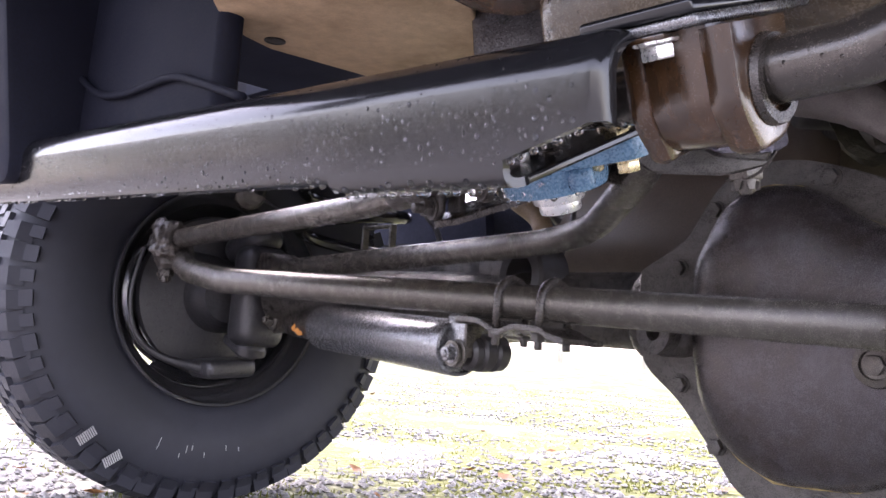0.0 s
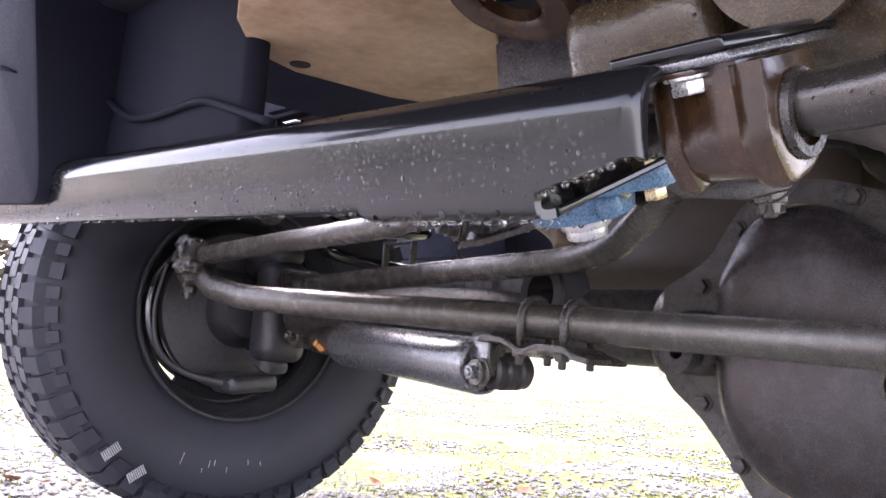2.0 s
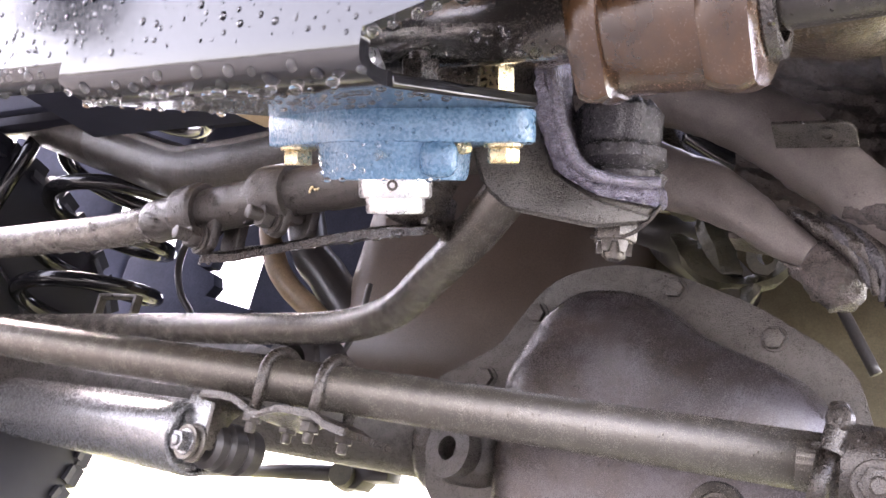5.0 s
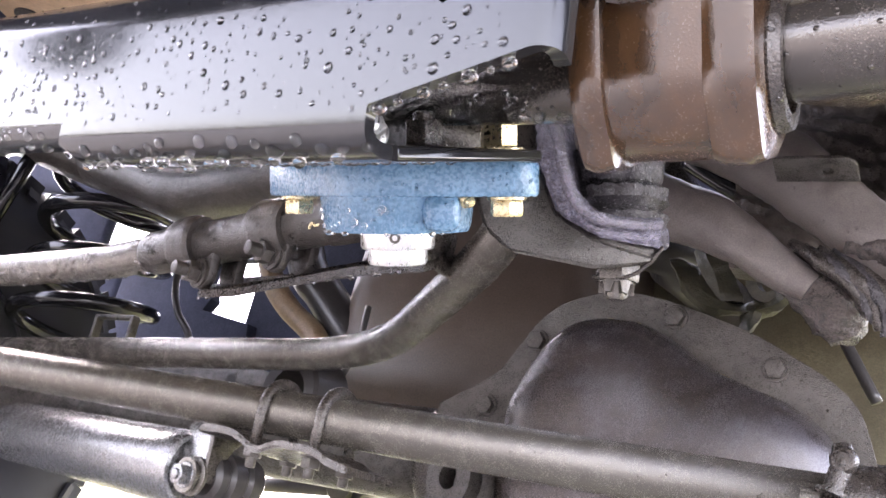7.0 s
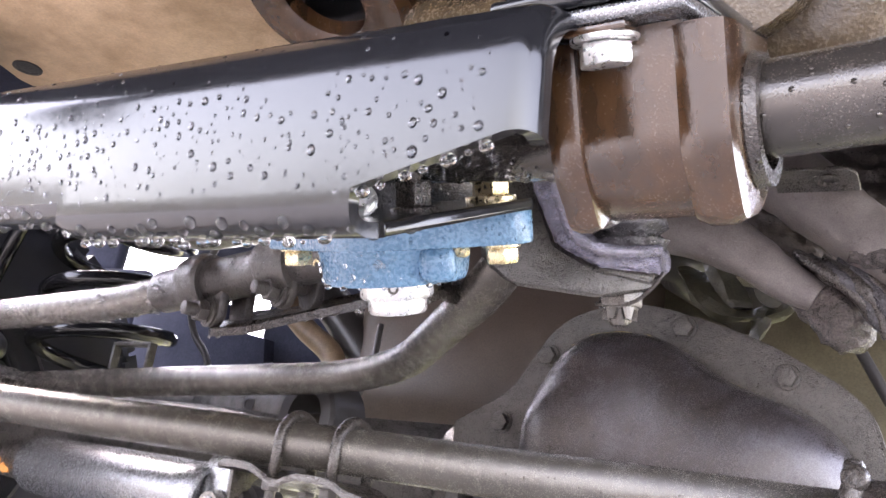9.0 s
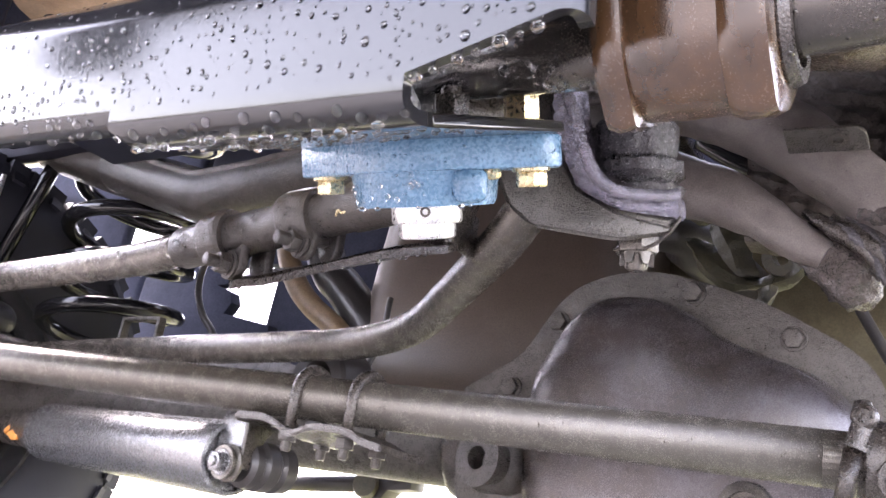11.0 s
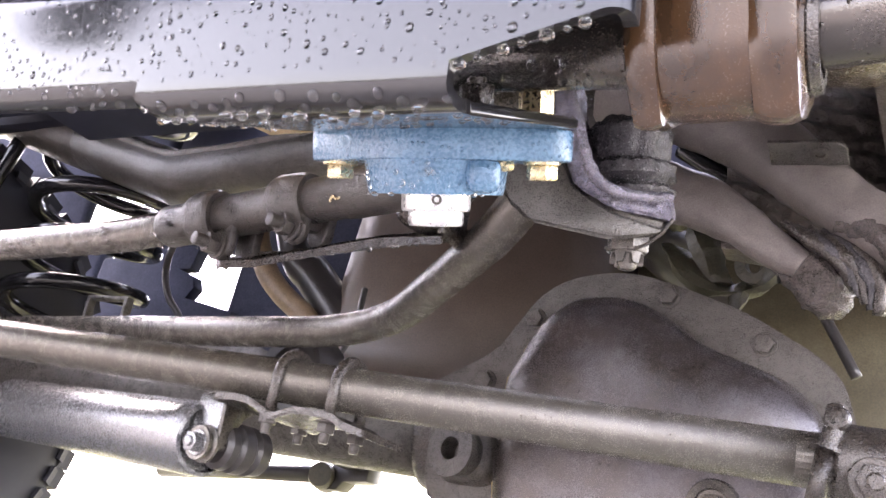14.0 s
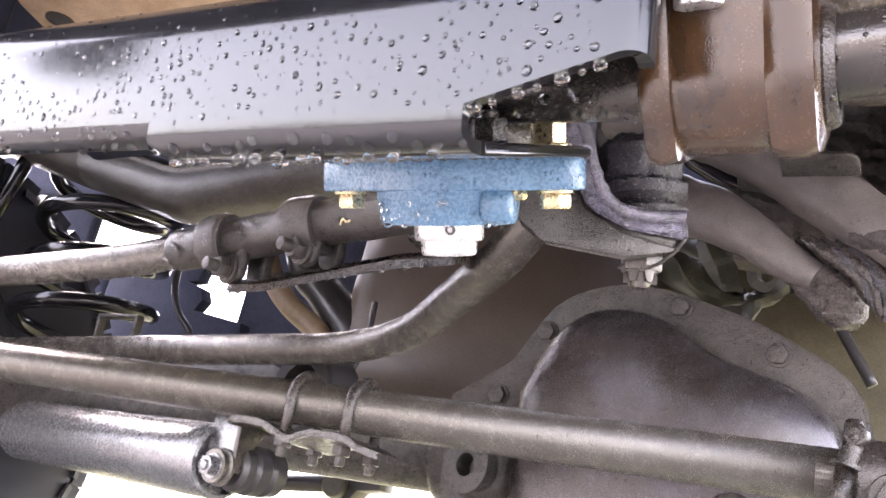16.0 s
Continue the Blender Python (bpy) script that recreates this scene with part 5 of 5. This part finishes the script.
def build_control_arm():
    ca = thing("control_arm", (-1.19, 1.6, 0.36), "dark steel control arm with a rubber bush behind the axle", "control arm")
    bm = B()
    sweep(bm, [(-1.62, 1.62, 0.338), (-1.40, 1.61, 0.358), (-1.22, 1.60, 0.372)], [0.019, 0.018, 0.020], 14, 0.8)
    part("arm", bm, DULL, ca)
    bm = B()
    lathe(bm, [(0, -0.034), (0.010, -0.034), (0.023, -0.030), (0.026, -0.022), (0.026, 0.022), (0.023, 0.030), (0, 0.030)], (-1.190, 1.60, 0.3695), (0.25, -1, 0.1), 28)
    part("bush", bm, OLIVE, ca, "dirty olive rubber bush")
    bm = B()
    prism(bm, [(-1.172, 0.395), (-1.088, 0.398), (-1.090, 0.372), (-1.140, 0.366), (-1.155, 0.349), (-1.185, 0.347)], 0.05, Matrix.Translation((0, 1.64, 0)) @ Matrix.Rotation(radians(90), 4, "X"), 0.003)
    part("bracket", bm, DULL, ca)
    bm = B()
    box(bm, (-1.12, 1.555, 0.470), (0.05, 0.115, 0.16), bevel=0.006)
    part("hanger", bm, DULL, ca)


build_control_arm()


def build_connector():
    wc = thing("wire_connector", (-0.96, 1.115, 0.47), "small cream plastic connector on a thin wire", "connector")
    bm = B()
    lathe(bm, [(0, 0), (0.007, 0), (0.0085, 0.002), (0.0085, 0.012), (0.006, 0.014), (0.006, 0.030), (0.0075, 0.031), (0.0075, 0.052), (0, 0.053)], (-0.990, 1.115, 0.484), (1, 0.0, -0.25), 20)
    part("plug", bm, CREAM, wc)
    bm = B()
    sweep(bm, spline([(-0.94, 1.115, 0.472), (-0.91, 1.12, 0.455), (-0.893, 1.12, 0.458), (-0.889, 1.12, 0.48), (-0.889, 1.12, 0.52)]), 0.003, 10)
    part("wire", bm, ZINC, wc)


build_connector()


def build_body():
    """Dark body panels that close the space round the axle."""
    bm = B()
    prism(bm, [(-0.775, 0.40), (-0.828, 0.445), (-0.856, 0.49), (-0.868, 0.53), (-0.855, 0.66), (-0.80, 0.78), (-0.62, 0.78), (-0.675, 0.685), (-0.572, 0.555), (-0.49, 0.44), (-0.45, 0.37), (-0.72, 0.37)], 0.012, Matrix.Translation((0, 0, 0.65)), 0.003)
    sk = thing("skid_plate", (-0.65, 0.5, 0.65), "tan dusty flat skid plate", "skid plate")
    part("plate", bm, TAN, sk)
    bm = B()
    lathe(bm, [(0, 0), (0.009, 0), (0.0095, 0.0006), (0.012, 0.0006), (0.012, -0.001), (0, -0.001)], (-0.836, 0.516, 0.6492), (0, 0, -1), 24)
    part("drain_hole", bm, DULL, sk, "dark ringed drain hole")
    bm = B()
    lathe(bm, [(0.030, 0), (0.036, -0.004), (0.056, -0.004), (0.063, 0.002), (0.063, 0.012), (0.030, 0.012)], (-0.515, 0.515, 0.642), (0.1, 0.25, 1), 48, True)
    rough_up(bm, 0.002, 40)
    solo("rubber_grommet", bm, RUST, "brown wet rubber ring under the skid plate", "grommet")
    bm = B()
    prism(bm, [(-0.62, 0.72), (-0.66, 0.685), (-0.565, 0.555), (-0.48, 0.44), (-0.43, 0.37), (-0.30, 0.37), (-0.42, 0.56)], 0.01, Matrix.Translation((0, 0, 0.658)))
    solo("radiator_bracket", bm, BLACK, "black wet steel radiator bracket", "bracket")
    bm = B()
    sweep(bm, spline([(-1.409, 0.424, 0.799), (-1.218, 0.424, 0.682), (-1.095, 0.424, 0.611), (-1.011, 0.424, 0.593), (-0.891, 0.424, 0.593), (-0.826, 0.424, 0.577), (-0.734, 0.424, 0.547)]), 0.0045, 12)
    solo("wiring_hose", bm, LINER, "black wiring hose across the plastic liner", "hose")
    # added sheet that stops light leaks and fills the wedge with dark
    bm = B()
    box(bm, (-0.94, 0.635, 0.700), (0.42, 0.39, 0.02), bevel=0.006)
    solo("gap_shade", bm, SHADED, "dark sheet added to shade the gap beside the skid plate", "shield")
    fb = thing("front_bumper", (-0.30, -0.06, 0.73), "black steel front bumper beam", "bumper")
    bm = B()
    box(bm, (-0.30, -0.06, 0.812), (1.5, 0.12, 0.17), Matrix.Rotation(radians(-1.2), 3, "Y"), 0.02, 3)
    part("beam", bm, BLACK, fb)
    # unseen hanging piece, added for the dark blob it mirrors in the brace
    bm = B()
    prism(bm, [(-0.085, 0.15), (-0.080, 0.030), (-0.060, 0.008), (0.025, 0.0), (0.060, 0.020), (0.085, 0.075), (0.15, 0.15)], 0.03, Matrix.Translation((-1.02, 0.02, 0.600)) @ Matrix.Rotation(radians(90), 4, "X"), 0.005)
    part("bracket", bm, LINER, fb)
    bm = B()
    box(bm, (-0.30, 0.19, 0.80), (1.5, 0.46, 0.03), bevel=0.006)
    solo("valance", bm, LINER, "black plastic panel behind the bumper", "panel")
    bm = B()
    box(bm, (-1.06, 0.445, 0.80), (0.52, 0.03, 0.52), bevel=0.012, seg=3)
    solo("front_liner", bm, LINER, "black plastic liner ahead of the wheel", "liner")
    # dark sheet added for the shade in the opening above the crossmember
    bm = B()
    box(bm, (-1.02, 0.85, 0.99), (0.86, 0.02, 0.46), bevel=0.006)
    solo("opening_shade", bm, SHADED, "dark sheet standing in for the shaded opening above the crossmember", "shroud")
    # out of view; added to keep skylight off the spring and back panels
    bm = B()
    box(bm, (-0.70, 0.66, 1.27), (1.98, 1.52, 0.03), bevel=0.01)
    solo("hood", bm, SHADED, "unseen hood panel added to block the sky", "hood")
    # two unseen fender panels, added to cut skylight from behind and from the right
    bm = B()
    box(bm, (-2.00, 1.75, 1.27), (0.62, 0.94, 0.03), bevel=0.01)
    solo("fender", bm, MATTE, "unseen fender top added to shade the wheel well", "fender")
    bm = B()
    box(bm, (0.28, 1.2, 0.99), (0.04, 1.6, 0.54), bevel=0.012)
    solo("fender", bm, MATTE, "unseen fender side added to block sky at the right", "fender")
    bm = B()
    box(bm, (-0.75, 0.42, 1.0), (1.35, 0.06, 0.5), bevel=0.01)
    solo("radiator", bm, MATTE, "dark radiator behind the bumper", "radiator")
    bm = B()
    box(bm, (-0.45, 1.725, 0.82), (1.15, 0.04, 0.9), bevel=0.01)
    box(bm, (-0.40, 1.690, 1.262), (1.30, 0.10, 0.03), bevel=0.008)
    solo("firewall", bm, SHADED, "dark steel firewall panel", "firewall")
    bm = B()
    o = [(-1.735, 0.738), (-1.657, 0.750), (-1.598, 0.772), (-1.487, 0.779), (-1.500, 0.728), (-1.527, 0.727), (-1.486, 0.712), (-1.476, 0.688), (-1.492, 0.665), (-1.363, 0.640), (-1.349, 0.56), (-1.735, 0.56)]
    prism(bm, o, 0.03, Matrix.Translation((0, 1.445, 0)) @ Matrix.Rotation(radians(90), 4, "X"), 0.003)
    solo("splash_bracket", bm, SHADED, "black notched splash bracket behind the spring", "bracket")
    # wheel well behind the spring: panels sized to block the sky, with bright gaps between them
    for c, s, name, label, cat in (
            ((-2.08, 1.52, 0.645), (0.40, 0.04, 0.40), "mud_flap", "black rubber flap behind the wheel", "mud flap"),
            ((-2.18, 1.54, 0.98), (0.36, 0.03, 0.36), "fender_brace", "black steel fender brace above the flap", "brace"),
            ((-1.73, 1.50, 0.645), (0.26, 0.03, 0.26), "sky_block_panel", "black panel added to block the sky behind the wheel", "box"),
            ((-1.63, 1.53, 0.545), (0.56, 0.024, 0.20), "rock_guard", "low black splash panel behind the wheel", "splash guard"),
            ((-1.205, 1.49, 0.87), (0.43, 0.03, 0.78), "inner_fender", "black inner fender panel", "fender")):
        bm = B()
        box(bm, c, s, Matrix.Rotation(radians(4), 3, "Y"), bevel=0.015, seg=3)
        solo(name, bm, SHADED, label, cat)
    bm = B()
    box(bm, (-1.80, 1.30, 1.0725), (0.62, 0.03, 0.395), Matrix.Rotation(radians(8), 3, "Y"), 0.02, 3)
    solo("wheel_well_liner", bm, SHADED, "black plastic wheel well liner", "liner")
    bm = B()
    box(bm, (-1.55, 1.75, 1.10), (0.9, 0.04, 0.42), bevel=0.015)
    solo("inner_fender", bm, SHADED, "black inner fender panel", "fender")
    bm = B()
    box(bm, (-1.16, 1.30, 1.13), (0.04, 0.85, 0.24), bevel=0.01)
    solo("inner_fender", bm, SHADED, "black inner fender panel", "fender")
    bm = B()
    box(bm, (-1.09, 0.90, 1.015), (1.22, 0.03, 0.50), bevel=0.01)
    solo("radiator_support", bm, MATTE, "black radiator support panel", "panel")


build_body()


# ---- fence far off ----
def build_fence():
    bm = B()
    box(bm, (0, 0, 0.45), (0.12, 0.12, 0.9), bevel=0.015)
    box(bm, (0, 0, 0.915), (0.14, 0.14, 0.03), bevel=0.008)
    post = solo("fence_post", bm, POST, "weathered pale wooden fence post", "fence post", "fence posts")
    a, b = Vector((-26, 14, 0)), Vector((-8, 25, 0))
    post.location = a
    n = 10
    for k in range(1, n):
        copy_thing(post, Matrix.Translation(a + (b - a) * k / (n - 1)))
    for h in (0.35, 0.75):
        bm = B()
        sweep(bm, spline([a + (b - a) * k / 18 + Vector((0, 0, h - (0.06 if k % 2 else 0))) for k in range(19)], 3), 0.018, 8)
        solo("fence_rope", bm, POST, "pale rope strung between fence posts", "rope")


build_fence()


# ---- loose cover of the ground ----
def scatter(name, material, label, count, seed, make):
    """Many small pieces on the ground, joined."""
    rng = random.Random(seed)
    verts, faces = [], []
    for _ in range(count):
        v, f = make(rng)
        base = len(verts)
        verts += v
        faces += [[base + i for i in t] for t in f]
    me = bpy.data.meshes.new(name)
    me.from_pydata(verts, [], faces)
    me.materials.append(material)
    return tagged(new(name, me), label, label.split()[-1], kind="stuff")


def build_reflected_hedge():
    """An unseen low row of bushes behind the camera, added so that the polished brace mirrors a dark horizon."""
    rng = random.Random(12)
    verts, faces = [], []
    for k in range(7000):
        a, r = radians(rng.uniform(185, 300)), rng.uniform(21.5, 24.5)
        crown = 2.2 + 0.55 * noise.noise(Vector((a * 9, 0, 0))) + 0.3 * noise.noise(Vector((a * 31, 2, 0)))
        c = Vector((r * math.sin(a), r * math.cos(a), crown * rng.random() ** 0.7))
        f = frame_of((rng.uniform(-1, 1), rng.uniform(-1, 1), rng.uniform(-0.3, 1)))
        w = rng.uniform(0.10, 0.24)
        base = len(verts)
        verts.extend(c + f @ Vector(p) * w for p in ((1, 0, 0.1), (0, 0.6, -0.1), (-1, 0, 0.1), (0, -0.6, -0.1), (0, 0, 0.35)))
        faces.extend([[base + i, base + (i + 1) % 4, base + 4] for i in range(4)])
    me = bpy.data.meshes.new("hedge")
    me.from_pydata(verts, [], faces)
    me.materials.append(HEDGE)
    tagged(new("hedge", me), "unseen leafy row added to darken the brace's reflection", "hedge", kind="stuff")


build_reflected_hedge()


def spot(rng):
    """A place on the ground, denser towards the truck."""
    d = rng.random() ** 1.6
    a = radians(rng.uniform(96, 175))
    r = 0.6 + 7.0 * d
    return Vector((-0.2 + r * math.cos(a), 0.2 + r * math.sin(a), 0.0))


def pebble(rng):
    p = spot(rng)
    s = rng.uniform(0.004, 0.013)
    ring = [p + Vector((s * math.cos(k * 1.257 + s * 90) * rng.uniform(0.7, 1.2), s * math.sin(k * 1.257 + s * 90) * rng.uniform(0.7, 1.2), s * 0.25)) for k in range(5)]
    return ring + [p + Vector((0, 0, s * 0.8)), p - Vector((0, 0, s * 0.3))], [[k, (k + 1) % 5, 5] for k in range(5)] + [[(k + 1) % 5, k, 6] for k in range(5)]


def blade(rng):
    while True:
        p = spot(rng)
        if noise.noise(Vector((p.x * 3.5, p.y * 3.5, 7))) > -0.25 + 0.6 * rng.random():
            break
    h, w = rng.uniform(0.004, 0.013), rng.uniform(0.0012, 0.003)
    a = rng.uniform(0, 6.28)
    side, lean = Vector((math.cos(a) * w, math.sin(a) * w, 0)), Vector((rng.uniform(-0.6, 0.6) * h, rng.uniform(-0.6, 0.6) * h, h))
    return [p - side, p + side, p + lean * 0.6 + side * 0.6, p + lean * 0.6 - side * 0.6, p + lean], [[0, 1, 2, 3], [3, 2, 4]]


def fallen_leaf(rng):
    p = spot(rng) + Vector((0, 0, 0.012))
    s, a = rng.uniform(0.012, 0.035), rng.uniform(0, 6.28)
    u, v = Vector((math.cos(a), math.sin(a), rng.uniform(-0.2, 0.4))) * s, Vector((-math.sin(a), math.cos(a), rng.uniform(-0.2, 0.4))) * s * 0.6
    return [p - u, p - 0.3 * u - v, p + 0.4 * u - 0.7 * v, p + u, p + 0.4 * u + 0.7 * v, p - 0.3 * u + v, p + Vector((0, 0, -0.004))], [[0, 1, 6], [1, 2, 6], [2, 3, 6], [3, 4, 6], [4, 5, 6], [5, 0, 6]]


scatter("gravel", PEBBLE, "loose grey and white gravel", 22000, 11, pebble)
scatter("grass", BLADE, "short yellow-green tufts of grass", 26000, 12, blade)
scatter("fallen_leaves", LEAF, "brown wet fallen leaves", 160, 13, fallen_leaf)


# ---- water drops on the brace ----
def build_drops():
    rng = random.Random(5)
    ball = B()
    bmesh.ops.create_icosphere(ball, subdivisions=2, radius=1.0)
    unit, tris = [v.co.copy() for v in ball.verts], [[v.index for v in f.verts] for f in ball.faces]
    ball.free()
    verts, faces = [], []
    s = BR.to_3x3()

    def drop(p, nrm, r, flat=0.55, hang=1.0):
        f = frame_of(nrm)
        base = len(verts)
        verts.extend(p + f @ Vector((r * v.x, r * hang * v.y, r * flat * v.z)) for v in unit)
        faces.extend([base + i for i in t] for t in tris)

    front = s @ Vector((0, -1, 0))
    taken = []
    for k in range(3600):
        x = rng.uniform(-1.0, 0.054)
        z = rng.uniform(-0.004, 0.066)
        if x > 0 and z < 0.27 * x + 0.004:
            continue
        if noise.noise(Vector((x * 18, z * 25, 3))) < -0.38:
            continue
        r = 0.0006 + 0.0013 * rng.random() ** 1.6 + (0.0008 if rng.random() < 0.10 else 0)
        if any((x - a) ** 2 + (z - b) ** 2 < (r + c) ** 2 * 3.0 for a, b, c in taken):
            continue
        taken.append((x, z, r))
        back = 0.0
        if -0.172 < x < 0 and z < 0.003:
            back = 0.020 * ((0.003 - z) / 0.018) ** 3
        low = upper_bend(0.0)[1]
        if z > low:
            # on the bend above the face
            a = math.asin(min(1.0, (z - low) / (0.066 - low)))
            y, h = upper_bend(a)
            n = Vector((0, -math.cos(a) * (0.066 - low), math.sin(a) * BEND)).normalized()
            drop(BR @ (Vector((x, y, h)) + n * 0.0028), s @ n, r * 0.7)
            continue
        drop(BR @ Vector((x, -0.0028 + back, z)), front, r, 0.55, rng.uniform(0.9, 1.25))
    # runs of drops, one under the other
    for k in range(22):
        x, z = rng.uniform(-0.42, 0.05), rng.uniform(0.020, 0.040)
        while z > (0.27 * x + 0.004 if x > 0 else 0.004):
            r = 0.0005 + 0.0009 * rng.random()
            if z < upper_bend(0.0)[1]:
                drop(BR @ Vector((x + rng.uniform(-0.0007, 0.0007), -0.0030, z)), front, r, 0.5, rng.uniform(1.0, 1.5))
            z -= rng.uniform(0.004, 0.013)
    # heavy drops gathered on the lower bend and its edge
    for k in range(17):
        x = -0.166 + 0.163 * k / 16 + rng.uniform(-0.003, 0.003)
        t = rng.uniform(0.50, 0.82)
        (y0, z0), (y1, z1) = lower_bend(t - 0.02), lower_bend(t + 0.02)
        n = Vector((0, z0 - z1, y1 - y0)).normalized()
        drop(BR @ (Vector((x, (y0 + y1) / 2, (z0 + z1) / 2)) + n * 0.0031), s @ n, rng.uniform(0.0016, 0.0030), 0.6, rng.uniform(0.9, 1.2))
    for k in range(34):
        x = -0.42 + 0.245 * k / 33 + rng.uniform(-0.002, 0.002)
        drop(BR @ Vector((x, -0.0015, rng.choice((-0.0010, -0.0055)))), s @ Vector((0, -1, -0.6)), rng.uniform(0.0012, 0.0025), 0.6)
    down = s @ Vector((0, 0.35, -1))
    for k in range(120):
        x = -1.0 + 1.0 * k / 120 + rng.uniform(-0.006, 0.006)
        low = x < -0.176
        drop(BR @ Vector((x, rng.uniform(0.003, 0.009) if low else rng.uniform(0.002, 0.016), -0.0096 if low else -0.0180)), down, 0.0008 + 0.0024 * rng.random() ** 1.6, rng.uniform(0.6, 0.95))
    for k in range(9):
        x = 0.002 + 0.056 * k / 9 + rng.uniform(-0.003, 0.003)
        if k in (2, 5):
            continue
        drop(BR @ Vector((x, 0.0, 0.27 * x - 0.0020)), down, rng.uniform(0.0015, 0.0032), 0.9)
    # under the flange, behind its bend
    under = s @ Vector((0, math.sin(radians(16.0)), -math.cos(radians(16.0))))
    for k in range(170):
        x, y = rng.uniform(-0.168, -0.004), 0.022 + 0.07 * rng.random() ** 1.4
        drop(BR @ Vector((x, y, -0.0155 + (y - 0.006) * math.tan(radians(16.0)) - 0.0032)), under, 0.0006 + 0.0018 * rng.random() ** 2, 0.6)
    # on the bearing and along the drag link
    mb = FL @ Matrix.Translation((-0.087, 0.143, -0.003)) @ Matrix.Rotation(radians(7), 4, "Z")
    fb, ub = mb.to_3x3() @ Vector((0, -1, 0)), mb.to_3x3() @ Vector((0, 0, -1))
    for k in range(60):
        a = radians(rng.uniform(205, 335))
        n = Vector((math.cos(a), math.sin(a), 0))
        drop(mb @ (n * 0.0425 + Vector((0, 0, -rng.uniform(0.002, 0.030)))), mb.to_3x3() @ n, 0.0006 + 0.0016 * rng.random() ** 3, 0.35)
    for k in range(13):
        a = radians(rng.uniform(200, 340))
        drop(mb @ Vector((0.040 * math.cos(a), 0.040 * math.sin(a), -0.0332)), ub, 0.0007 + 0.0019 * rng.random() ** 2, 0.7)
    for k in range(330):
        x, a = rng.uniform(-1.02, -0.58), radians(rng.uniform(165, 300))
        n = Vector((0, math.cos(a), math.sin(a)))
        r = 0.0158 if x < -0.80 else 0.0250 if min(abs(x + 0.744), abs(x + 0.650)) < 0.014 else 0.0193
        drop(on_drag(x) + n * r, n, 0.0007 + 0.0019 * rng.random() ** 1.6, 0.7)
    for k in range(16):
        x = rng.uniform(-0.73, -0.52)
        y = 0.664 + 0.12 * (x + 0.735)
        drop(Vector((x, y, 0.462 + (x + 0.765) * 0.115 + (y - 0.69) * 0.53)), Vector((0, -0.4, -1)), rng.uniform(0.0008, 0.0024), 0.9)
    for k in range(46):
        x, a = rng.uniform(-0.40, -0.30), radians(rng.uniform(195, 285))
        n = Vector((0, math.cos(a), math.sin(a)))
        drop(Vector((x, 0.458, 0.4875 - 0.12 * (x + 0.285))) + n * 0.0187, n, 0.0008 + 0.0024 * rng.random() ** 2)
    for k in range(8):
        drop(Vector((-0.40 + 0.013 * k, 0.456, 0.4690 - 0.12 * (-0.115 + 0.013 * k))), Vector((0, -0.3, -1)), rng.uniform(0.0018, 0.0036), 0.8)
    for x in (-0.155, -0.085):
        drop(Vector((x, 0.452, 0.470 + max(0, x + 0.13) * 0.3)), Vector((0, 0, -1)), 0.0032, 0.9)
    me = bpy.data.meshes.new("water_drops")
    me.from_pydata(verts, [], faces)
    me.polygons.foreach_set("use_smooth", [True] * len(faces))
    me.materials.append(WATER)
    return tagged(new("water_drops", me), "clear water drops clinging to brace, bearing and link", "water drops", kind="stuff")


build_drops()
